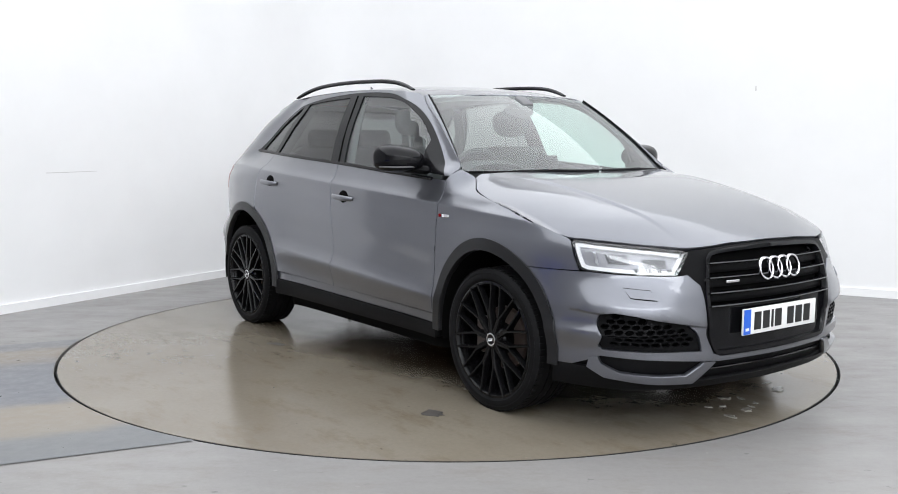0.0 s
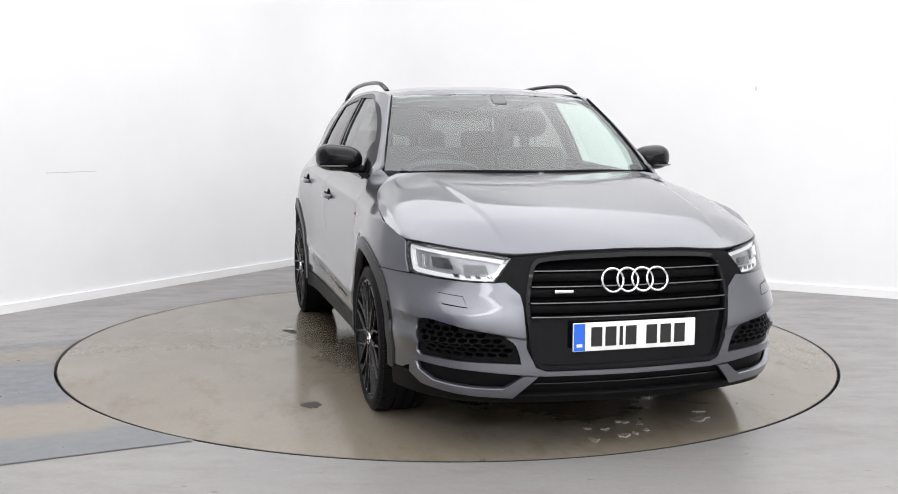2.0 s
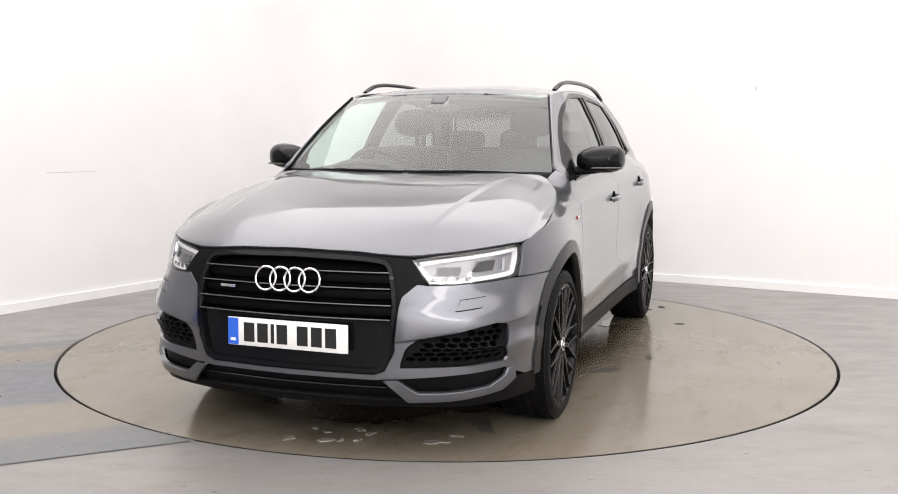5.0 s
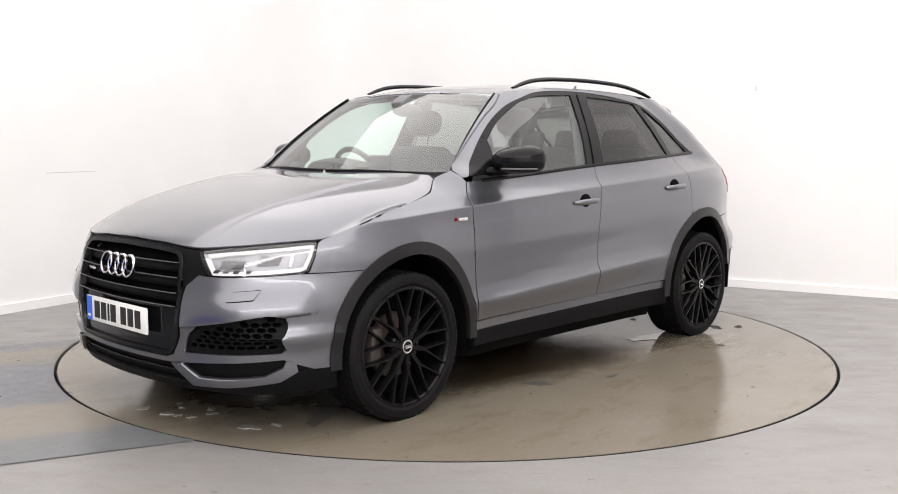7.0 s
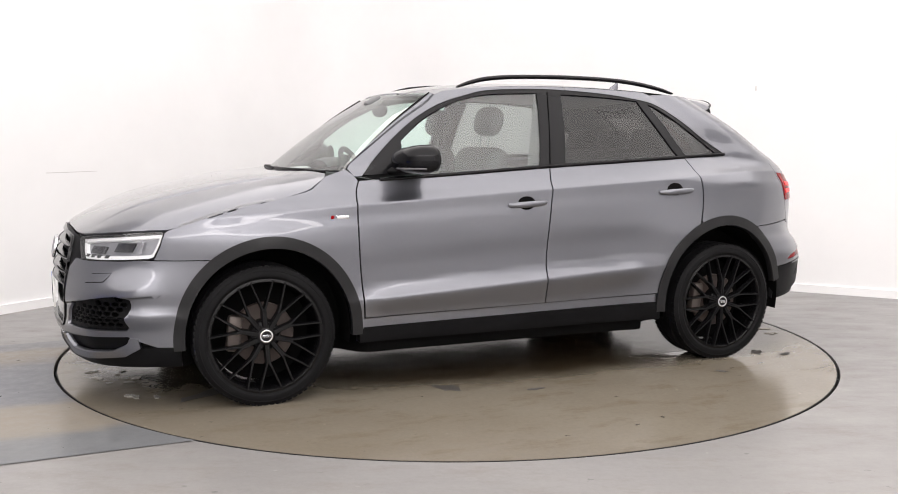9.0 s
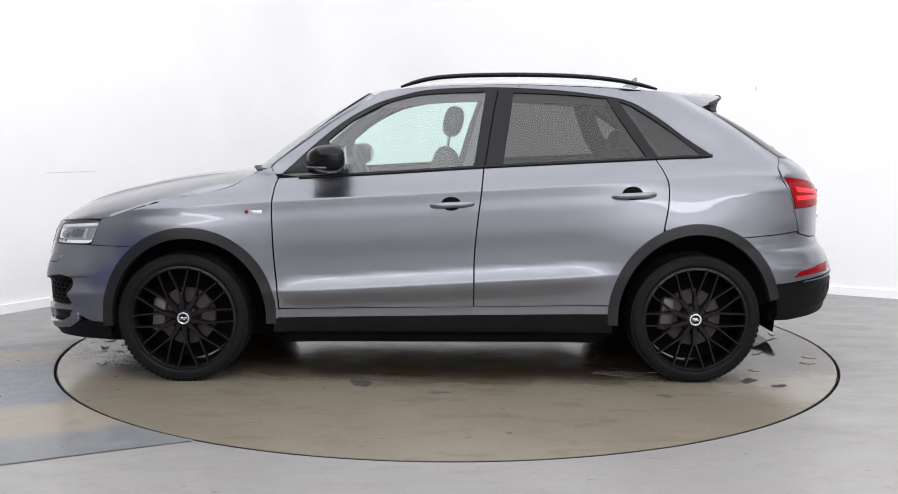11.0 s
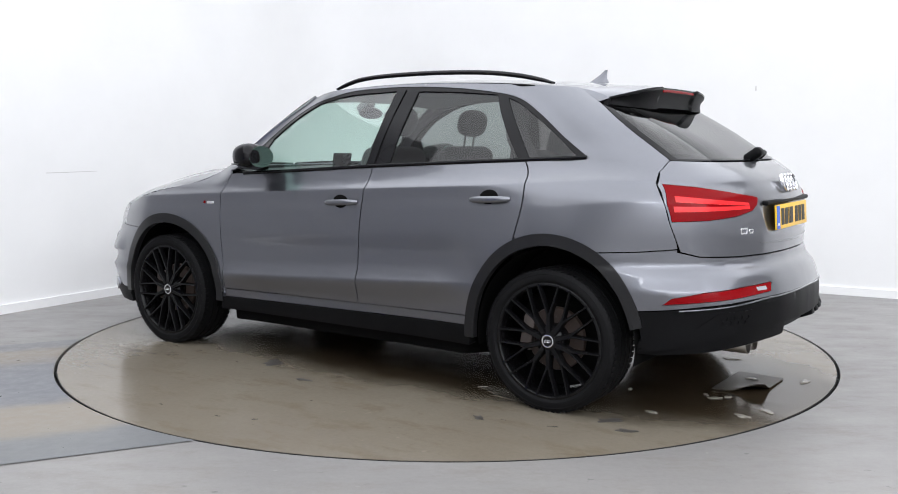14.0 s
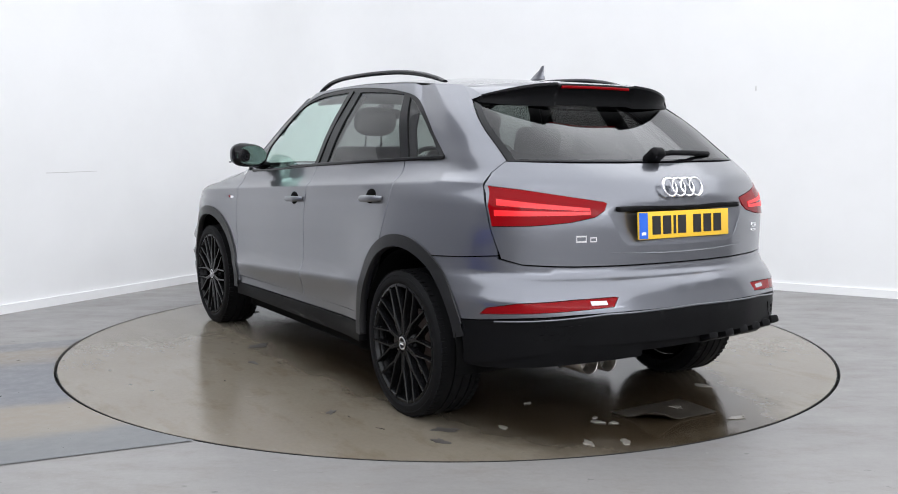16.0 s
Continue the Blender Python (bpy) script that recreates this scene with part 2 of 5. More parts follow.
def wall(s, z):
    """A point of the body's outer skin: s along the plan, z up."""
    s, z = np.broadcast_arrays(np.asarray(s, float), np.asarray(z, float))
    bx, by = np.interp(s, ARC, PLAN[:, 0]), np.interp(s, ARC, PLAN[:, 1])
    zr = z + 0.055 * np.clip(bx, -1.6, 1.6) * smooth(z, 0.3, 0.5) * (1 - smooth(z, 1.2, 1.45))
    prof = SIDE(zr)
    hug = np.maximum(np.exp(-((bx - 1.27) / 0.50) ** 6), np.exp(-((bx + 1.30) / 0.50) ** 6)) * (1 - smooth(z, 0.70, 0.86))
    prof = prof * (1 - hug) + 0.876 * hug
    prof = prof + (0.040 * np.exp(-((bx - 1.34) / 0.33) ** 2) + 0.044 * np.exp(-((bx + 1.27) / 0.44) ** 2)) * (1 - smooth(z, 0.72, 1.06)) * smooth(z, 0.0, 0.35)
    prof = prof - 0.068 * smooth(-bx, 0.55, 1.7) * smooth(z, 0.97, 1.13) * (1 - 0.75 * smooth(z, 1.2, 1.45))
    prof = prof - 0.075 * smooth(bx, 0.80, 1.0) * smooth(zr, 1.0, 1.12)
    lean = 0.85 - (z - 1.069) * 1.23
    prof = prof - 0.045 * smooth(bx, lean - 0.16, lean) * smooth(z, 1.05, 1.12)
    full = smooth(-bx, 1.50, 2.00)
    by = 0.915 * (np.maximum(by, 0) / 0.915) ** (1 - full * (0.400 * smooth(z, 1.0, 1.14) + 0.150 * smooth(z, 1.10, 1.42)))
    y = by / 0.915 * prof * (1 + 0.060 * smooth(-bx, 1.45, 2.0) * smooth(z, 1.0, 1.14))
    x = bx - NOSE(z) * smooth(bx, 1.35, 2.1) + TAIL(z) * smooth(-bx, 0.62, 2.12)
    corner = 0.024 * smooth(bx, 1.50, 1.90) * (1 - smooth(bx, 2.02, 2.18)) * (1 - smooth(z, 0.52, 0.70))
    x, y = x + 0.8 * corner, y + corner
    zc = 0.470 + (by - 0.45) * 0.16
    edge = 0.016 * smooth(zc + 0.13 - z, 0.0, 0.13) * smooth(z, zc - 0.014, zc) * smooth(by, 0.40, 0.50) * smooth(bx, 1.72, 1.86)
    x = x + edge * smooth(bx, 1.6, 2.1)
    y = y + edge * (1 - 0.6 * smooth(bx, 1.7, 2.15))
    return np.stack([x, y, z], -1)


_S = np.linspace(0, ARC_END, 700)


def s_of(axis, value, z, end=None):
    """s at which the skin has that x (axis 0), or that y at the front (end 1) or rear (end -1)."""
    value, z = np.broadcast_arrays(np.asarray(value, float), np.asarray(z, float))
    out = np.empty(value.shape)
    for i in np.ndindex(value.shape):
        p = wall(_S, z[i])
        if axis == 0:
            out[i] = np.interp(-value[i], np.maximum.accumulate(-p[:, 0]), _S)
        elif end == 1:
            k = _S < ARC_END * 0.5
            out[i] = np.interp(value[i], np.maximum.accumulate(p[k, 1]), _S[k])
        else:
            k = _S > ARC_END * 0.5
            out[i] = np.interp(value[i], np.maximum.accumulate(p[k, 1][::-1]), _S[k][::-1])
    return out


def from_side(points):
    p = np.array(points, float)
    return np.stack([s_of(0, p[:, 0], p[:, 1]), p[:, 1]], -1)


def from_end(points, end):
    """Points (y, z) seen from the front or the rear; a negative y goes on past the middle."""
    p = np.array(points, float)
    return np.stack([s_of(1, p[:, 0], p[:, 1], end), p[:, 1]], -1)


HOOD_MID = hermite([0.85, 0.98, 1.1, 1.39, 1.57, 1.74, 1.9, 2.0, 2.08, 2.125, 2.15], [1.09, 1.074, 1.058, 1.018, 0.985, 0.945, 0.898, 0.862, 0.825, 0.795, 0.775])


LIP_Y = np.linspace(0, 0.83, 60)
LIP_CURVE = hermite([0.0, 0.24, 0.36, 0.47, 0.56, 0.70, 0.80, 0.83], [0.800, 0.795, 0.788, 0.784, 0.791, 0.806, 0.818, 0.822])
LIP_Z = LIP_CURVE(LIP_Y)
LIP_X = wall(s_of(1, LIP_Y, LIP_Z, 1), LIP_Z)[:, 0]
LIP_FIT = np.polyfit(LIP_Y ** 2, LIP_X, 6)


def rise(back, height):
    """A smooth rising curve through a few heights behind the bonnet's leading edge."""
    def basis(b):
        b = np.clip(b, -0.015, 1.4)
        return np.stack([np.sqrt(b + 0.02) - math.sqrt(0.02), b, b * b, b ** 3], -1)
    c = np.linalg.lstsq(basis(np.array(back)), np.array(height), rcond=None)[0]
    return lambda b: basis(np.asarray(b, float)) @ c


RISE_MID = rise([0.045, 0.125, 0.225, 0.385, 0.555, 0.735, 1.02, 1.145], [0.030, 0.067, 0.103, 0.150, 0.190, 0.222, 0.260, 0.274])
RISE_SIDE = rise([0.148, 0.327, 0.538, 0.646, 0.735, 0.9, 1.1], [0.048, 0.104, 0.140, 0.163, 0.185, 0.222, 0.25])


def bonnet(x, y):
    """The bonnet's skin: it rises from the leading edge, fuller in the middle, with a fold each side."""
    x, y = np.broadcast_arrays(np.asarray(x, float), np.asarray(y, float))
    a = np.clip(np.abs(y), 0, 0.83)
    back = np.polyval(LIP_FIT, a * a) - x
    w = np.clip(a / 0.82, 0, 1.05) ** 3.0
    line = 0.50 + 0.10 * (1.75 - x)
    fold = 0.009 * (1 - smooth(a, line - 0.008, line + 0.020)) * smooth(back, 0.02, 0.35) * (1 - smooth(back, 0.75, 1.0))
    lip = LIP_CURVE(a)
    even = 0.800 + 0.022 * (a / 0.83) ** 2
    base = even + (lip - even) * (1 - smooth(back, 0.0, 0.22))
    z = base + (1 - w) * RISE_MID(back) + w * RISE_SIDE(back) + fold
    return np.stack([x, y, z], -1)


ROOF_MID = hermite([-1.75, -1.54, -1.33, -1.1, -0.75, -0.4, -0.1, 0.15, 0.3, 0.42], [1.43, 1.466, 1.497, 1.520, 1.542, 1.550, 1.545, 1.525, 1.505, 1.478])


def roof(x, y):
    x, y = np.broadcast_arrays(np.asarray(x, float), np.asarray(y, float))
    return np.stack([x, y, ROOF_MID(x) - 0.05 * (np.abs(y) / 0.60) ** 2.6], -1)


def screen(u, v):
    """The windscreen: u from -1 to 1 across, v from 0 at the scuttle to 1 at the roof."""
    u, v = np.broadcast_arrays(np.asarray(u, float), np.asarray(v, float))
    y = u * (0.745 + (0.592 - 0.745) * v)
    x0, x1 = 1.03 - 0.18 * np.abs(u) ** 2.2, 0.42 - 0.055 * np.abs(u) ** 2.2
    x = x0 + (x1 - x0) * v
    z0, z1 = 1.074 - 0.004 * u * u, 1.476 - 0.018 * u * u
    bow = 0.02 * 4 * v * (1 - v)
    return np.stack([x + bow * 0.5, y, z0 + (z1 - z0) * v + bow * 0.8], -1)


# ---------------------------------------------------------------- mesh helpers
def inside(poly, pts):
    x, y = pts[:, 0][:, None], pts[:, 1][:, None]
    a, b = poly, np.roll(poly, -1, axis=0)
    c = ((a[:, 1] > y) != (b[:, 1] > y)) & (x < (b[:, 0] - a[:, 0]) * (y - a[:, 1]) / (b[:, 1] - a[:, 1] + 1e-15) + a[:, 0])
    return c.sum(1) % 2 == 1


def resample(poly, step):
    out = []
    for a, b in zip(poly, np.roll(poly, -1, axis=0)):
        n = max(1, int(np.linalg.norm(b - a) / step))
        out += [a + (b - a) * k / n for k in range(n)]
    return np.array(out)


def normals_of(fn, pts):
    e = 1e-3
    da = fn(pts[:, 0] + e, pts[:, 1]) - fn(pts[:, 0] - e, pts[:, 1])
    db = fn(pts[:, 0], pts[:, 1] + e) - fn(pts[:, 0], pts[:, 1] - e)
    n = np.cross(da, db)
    return n / (np.linalg.norm(n, axis=1, keepdims=True) + 1e-12)


CORE = np.array([0.0, 0.0, 0.75])


def sheet(outline, fn, step=0.022, flange=0.010, lift=0.0, holes=(), scale=(1, 1), away=None, lines=()):
    """A piece of the skin fn inside an outline of its plane: verts, faces, normals."""
    from mathutils.geometry import delaunay_2d_cdt
    k = np.array(scale, float)
    loops = [resample(np.array(o, float) * k, min(step * 0.8, 0.011)) for o in (outline, *holes)]
    lo, hi = loops[0].min(0), loops[0].max(0)
    gx, gy = np.meshgrid(np.arange(lo[0], hi[0], step), np.arange(lo[1], hi[1], step))
    gx = gx + (np.arange(gx.shape[0]) % 2)[:, None] * step * 0.5
    grid = np.stack([gx.ravel(), gy.ravel()], -1)
    ok = inside(loops[0], grid)
    for h in loops[1:]:
        ok &= ~inside(h, grid)
    grid = grid[ok]
    rim = np.vstack(loops)
    folds = [np.array(q, float) * k for q in lines]
    if folds:
        extra = np.vstack(folds)
        ok = inside(loops[0], extra)
        for h in loops[1:]:
            ok &= ~inside(h, extra)
        extra = extra[ok]
        near = np.min(np.linalg.norm(extra[:, None, :] - rim[None, :, :], axis=2), axis=1)
        extra = extra[near > 0.003]
        near = np.min(np.linalg.norm(grid[:, None, :] - extra[None, :, :], axis=2), axis=1)
        grid = np.vstack([grid[near > step * 0.5], extra])
    if len(grid):
        dist = np.min(np.linalg.norm(grid[:, None, :] - rim[None, :, :], axis=2), axis=1)
        grid = grid[dist > 0.003 if folds else dist > step * 0.45]
    pts, edges, at = np.vstack([rim, grid]), [], 0
    for lp in loops:
        edges += [(at + i, at + (i + 1) % len(lp)) for i in range(len(lp))]
        at += len(lp)
    vs, es, fs, *_ = delaunay_2d_cdt([Vector(p) for p in pts.tolist()], edges, [], 0, 1e-6)
    pts = np.array([tuple(v) for v in vs])
    fs = np.array([f for f in fs if len(f) == 3])
    mid = pts[fs].mean(1)
    ok = inside(loops[0], mid)
    for h in loops[1:]:
        ok &= ~inside(h, mid)
    fs = fs[ok]
    uv = pts / k
    xyz, nrm = fn(uv[:, 0], uv[:, 1]), normals_of(fn, uv)
    out = xyz - (CORE if away is None else np.array(away))
    if (out * nrm).sum() < 0:
        nrm = -nrm
    fn_ = np.cross(xyz[fs[:, 1]] - xyz[fs[:, 0]], xyz[fs[:, 2]] - xyz[fs[:, 0]])
    bad = (fn_ * nrm[fs[:, 0]]).sum(1) < 0
    fs[bad] = fs[bad][:, ::-1]
    xyz = xyz + nrm * lift
    verts, faces, norms = [tuple(v) for v in xyz.tolist()], fs.tolist(), nrm.tolist()
    if flange:
        count = {}
        for f in faces:
            for a, b in ((f[0], f[1]), (f[1], f[2]), (f[2], f[0])):
                key = (min(a, b), max(a, b))
                count[key] = None if key in count else (a, b)
        border = [e for e in count.values() if e]
        top, low, side = {}, {}, {}
        for a, b in border:
            t = xyz[b] - xyz[a]
            o = np.cross(t, nrm[a])
            for v in (a, b):
                side[v] = side.get(v, 0) + o / (np.linalg.norm(o) + 1e-12)
        for v, o in side.items():
            o = o / (np.linalg.norm(o) + 1e-12)
            top[v] = len(verts)
            verts.append(tuple(xyz[v])), norms.append((o * 0.8 + nrm[v] * 0.4).tolist())
            low[v] = len(verts)
            verts.append(tuple(xyz[v] - nrm[v] * flange)), norms.append(o.tolist())
        for a, b in border:
            faces.append([top[b], top[a], low[a], low[b]])
    return verts, faces, norms


def skin_mesh(name, data, mirror=False):
    verts, faces, norms = data
    if mirror:
        verts = [(x, -y, z) for x, y, z in verts]
        norms = [(x, -y, z) for x, y, z in norms]
        faces = [f[::-1] for f in faces]
    me = bpy.data.meshes.new(name)
    me.from_pydata(verts, [], faces)
    me.update()
    me.polygons.foreach_set("use_smooth", [True] * len(me.polygons))
    n = np.array(norms)
    me.normals_split_custom_set_from_vertices((n / (np.linalg.norm(n, axis=1, keepdims=True) + 1e-12)).tolist())
    return me


def place(name, me, mat, parent, label=""):
    ob = new(name, me)
    if mat and not me.materials:
        me.materials.append(mat)
    ob.parent = parent
    if label:
        ob["label"] = label
    return ob


def crease_lines():
    """Rows along the shoulder and the lower door crease, so that the folds stay sharp."""
    ss = np.arange(0.7, ARC_END - 0.5, 0.014)
    bx = np.clip(np.interp(ss, ARC, PLAN[:, 0]), -1.6, 1.6)
    rows = []
    for zz in (0.952, 0.960, 0.968, 0.978, 0.480, 0.490, 0.500, 0.512):
        z = np.full(len(ss), zz)
        for _ in range(12):
            z = zz - 0.055 * bx * smooth(z, 0.3, 0.5)
        rows.append(np.stack([ss, z], -1))
    return rows


def skin(name, mat, parent, outline, fn=None, label="", both=False, **kw):
    """A body panel, and its mirror image where both."""
    data = sheet(outline, fn or wall, **kw)
    obs = [place(name, skin_mesh(name, data), mat, parent, label)]
    if both:
        obs.append(place(name, skin_mesh(name, data, True), mat, parent, label))
    return obs


def mirrored(points):
    """A half outline from the middle, closed by its mirror image; the first coordinate changes sign."""
    p = np.array(points, float)
    q = p[::-1] * [-1, 1]
    return np.vstack([p, q[1:-1]])


def across(fn):
    """The skin on both sides of the middle: a negative first coordinate is the mirror image."""
    def f(a, b):
        a = np.asarray(a, float)
        p = fn(np.abs(a), b)
        p[..., 1] = p[..., 1] * np.where(a < 0, -1, 1)
        return p
    return f


def rear(a, b):
    """The skin by the distance along the plan from the rear middle."""
    a = np.asarray(a, float)
    p = wall(ARC_END - np.abs(a), b)
    p[..., 1] = p[..., 1] * np.where(a < 0, -1, 1)
    return p


FRONT = across(wall)


def part(name, bm, mat, parent, label="", flat=False):
    me = bpy.data.meshes.new(name)
    bm.to_mesh(me)
    bm.free()
    if not flat:
        me.polygons.foreach_set("use_smooth", [True] * len(me.polygons))
        me.set_sharp_from_angle(angle=radians(35))
    return place(name, me, mat, parent, label)


def box(bm, size, m=None, bevel=0.0, seg=2):
    r = bmesh.ops.create_cube(bm, size=1, matrix=(m or Matrix()) @ Matrix.Diagonal((*size, 1)))
    if bevel:
        es = list({e for v in r["verts"] for e in v.link_edges})
        bmesh.ops.bevel(bm, geom=es, offset=bevel, segments=seg, affect="EDGES", profile=0.5)


def lathe(bm, profile, n=64, m=None):
    """Turn (radius, along) pairs round the local y axis."""
    m = m or Matrix()
    rings = []
    for r, y in profile:
        rings.append([bm.verts.new(m @ Vector((r * math.cos(2 * math.pi * k / n), y, r * math.sin(2 * math.pi * k / n)))) for k in range(n)])
    for a, b in zip(rings, rings[1:]):
        for k in range(n):
            bm.faces.new((a[k], a[(k + 1) % n], b[(k + 1) % n], b[k]))
    return rings


def tube(bm, path, section, closed=False, up=(0, 0, 1)):
    """Sweep a section (pairs across, up) along a 3D path."""
    p = np.array(path, float)
    rings = []
    for i in range(len(p)):
        a, b = p[i - 1] if i or closed else p[i], p[(i + 1) % len(p)] if i < len(p) - 1 or closed else p[i]
        t = Vector(b - a).normalized()
        side = t.cross(Vector(up)).normalized()
        top = side.cross(t)
        sec = section(i / (len(p) - 1)) if callable(section) else section
        rings.append([bm.verts.new(Vector(p[i]) + side * u + top * v) for u, v in sec])
    n = len(rings[0])
    for i in range(len(rings) if closed else len(rings) - 1):
        a, b = rings[i], rings[(i + 1) % len(rings)]
        for k in range(n):
            bm.faces.new((a[k], a[(k + 1) % n], b[(k + 1) % n], b[k]))
    if not closed:
        bm.faces.new(rings[0][::-1])
        bm.faces.new(rings[-1])
    bmesh.ops.recalc_face_normals(bm, faces=bm.faces)


def oval(w, h, n=10):
    return [(w * math.cos(2 * math.pi * k / n), h * math.sin(2 * math.pi * k / n)) for k in range(n)]


# ---------------------------------------------------------------- the studio
def ring_band(bm, r0, r1, z, n=160):
    a = [bm.verts.new((r0 * math.cos(2 * math.pi * k / n), r0 * math.sin(2 * math.pi * k / n), z)) for k in range(n)]
    b = [bm.verts.new((r1 * math.cos(2 * math.pi * k / n), r1 * math.sin(2 * math.pi * k / n), z)) for k in range(n)]
    for k in range(n):
        bm.faces.new((a[k], b[k], b[(k + 1) % n], a[(k + 1) % n]))
    return a, b


def studio_line():
    """The foot of the studio's two white walls, with the rounded corner between them."""
    a, b, c = Vector((-3.70, -0.13)), Vector((-1.14, 4.14)), Vector((5.6, 0.53))
    da, dc = (a - b).normalized(), (c - b).normalized()
    r = 0.9
    cut = r / math.tan(da.angle(dc) / 2)
    p, q = b + da * cut, b + dc * cut
    arc = [p.lerp(b, t).lerp(b.lerp(q, t), t) for t in np.linspace(0, 1, 17)]
    return [Vector((-6.2, -4.3)), a, a.lerp(b, 0.15), *arc, c, Vector((7.2, -0.33))]


def strip_wall(name, line, z0, z1, thick, mat, label):
    """A wall of some thickness along a plan line; it grows away from the turntable."""
    bm = bmesh.new()
    rows = []
    for i, p in enumerate(line):
        t = (line[min(i + 1, len(line) - 1)] - line[max(i - 1, 0)]).normalized()
        n = Vector((-t.y, t.x))
        o = p + n * thick
        rows.append([bm.verts.new((*p, z0)), bm.verts.new((*p, z1)), bm.verts.new((*o, z1)), bm.verts.new((*o, z0))])
    for a, b in zip(rows, rows[1:]):
        for k in range(4):
            bm.faces.new((a[k], a[(k + 1) % 4], b[(k + 1) % 4], b[k]))
    bm.faces.new(rows[0]), bm.faces.new(rows[-1])
    bmesh.ops.recalc_face_normals(bm, faces=bm.faces)
    return tagged(part(name, bm, mat, None), label, "wall" if "wall" in name else "skirting", kind="structure")


LINE = studio_line()
# This grey stretch stands out of view and is added to darken the car's flank.
strip_wall("wall_studio_side", LINE[:3], 0.0, CEIL, 0.15, SHADE, "unseen grey wall beside the white studio corner, added to darken the car's reflections")
strip_wall("wall_studio", LINE[2:], 0.0, CEIL, 0.15, WALL, "plain white painted studio wall with a rounded corner")
strip_wall("baseboard", [Vector(p) for p in LINE], 0.0, 0.066, -0.018, SKIRT, "low white skirting board along the studio wall")

bm = bmesh.new()
hole, rim = ring_band(bm, DISC_R + 0.009, 3.0, 0.0)
outer = [bm.verts.new((max(-9, min(9, 40 * math.cos(2 * math.pi * k / 160))), max(-11, min(6, 40 * math.sin(2 * math.pi * k / 160))), 0)) for k in range(160)]
for k in range(160):
    bm.faces.new((rim[k], outer[k], outer[(k + 1) % 160], rim[(k + 1) % 160]))
low = [bm.verts.new((v.co.x, v.co.y, -0.05)) for v in hole]
for k in range(160):
    bm.faces.new((hole[(k + 1) % 160], low[(k + 1) % 160], low[k], hole[k]))
bmesh.ops.recalc_face_normals(bm, faces=bm.faces)
tagged(part("floor", bm, FLOOR, None, flat=True), "grey painted concrete studio floor, lightly scuffed", "floor", kind="structure")
bm = bmesh.new()
bmesh.ops.create_circle(bm, cap_ends=True, radius=2.4, segments=96, matrix=pose(0, 0, -0.045))
tagged(part("turntable_pit", bm, GROOVE, None), "black gap beneath the rim of the turntable", "pit", kind="structure")


def floor_patch():
    """The dark worn track let into the floor, ending at the turntable's rim."""
    far = [(-2.24 + k * -0.6, -0.021 - k * 0.31) for k in range(7)]
    near = [(-1.02 + k * -0.656, -1.979 - k * 0.307) for k in range(9)]
    a0, a1 = math.atan2(far[0][1], far[0][0]), math.atan2(near[0][1], near[0][0])
    a0 += 2 * math.pi if a0 < 0 else 0
    a1 += 2 * math.pi
    arc = [((DISC_R + 0.011) * math.cos(a), (DISC_R + 0.011) * math.sin(a)) for a in np.linspace(a0, a1, 40)]
    bm = bmesh.new()
    out = [Vector(far[-1]).lerp(Vector(near[-1]), t) for t in np.linspace(0, 1, 40)]
    rows = [[bm.verts.new((*Vector(p).lerp(q, t), 0.004)) for t in np.linspace(0, 1, 12)] for p, q in zip(arc, out)]
    for c, d in zip(rows, rows[1:]):
        for k in range(11):
            bm.faces.new((c[k], c[k + 1], d[k + 1], d[k]))
    bmesh.ops.recalc_face_normals(bm, faces=bm.faces)
    return tagged(part("floor_patch", bm, PATCH, None, flat=True), "dark worn grey strip across the studio floor", "floor patch", kind="structure")


floor_patch()
bm = bmesh.new()
box(bm, (18, 17, 0.2), pose(0, -2.5, CEIL + 0.1))
tagged(part("ceiling", bm, CEILING, None), "plain white studio ceiling", "ceiling", kind="structure")
# Unseen closing walls: the white ones brighten the car's reflections, the grey ones darken them.
PALE = material("white_back_wall_paint", (0.82, 0.82, 0.82), 0.7)
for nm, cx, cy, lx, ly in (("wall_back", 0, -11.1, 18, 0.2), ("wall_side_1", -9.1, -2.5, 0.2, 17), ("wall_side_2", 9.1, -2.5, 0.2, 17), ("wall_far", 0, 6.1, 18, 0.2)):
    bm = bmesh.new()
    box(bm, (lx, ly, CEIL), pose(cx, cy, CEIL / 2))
    tagged(part(nm, bm, PALE if nm in ("wall_back", "wall_side_2") else SHADE, None), "unseen plain wall closing the studio, toned for the car's reflections", "wall", kind="structure")

# an unseen blue panel on feet, added only for the blue reflection in the paint
board = tagged(new("display_board"), "low blue panel standing out of view, added for its reflection in the car paint", "display board")
bm = bmesh.new()
box(bm, (2.0, 0.05, 0.62), pose(0, 0, 0.37), 0.01)
part("panel", bm, grained("blue_vinyl", (0.015, 0.05, 0.55), 0.4), board)
for fx in (-0.8, 0.8):
    bm = bmesh.new()
    box(bm, (0.06, 0.40, 0.06), pose(fx, 0, 0.03), 0.008)
    part("foot", bm, BLACK, board)
board.matrix_world = pose(-4.3, -4.3, 0, 0, 0, -48)

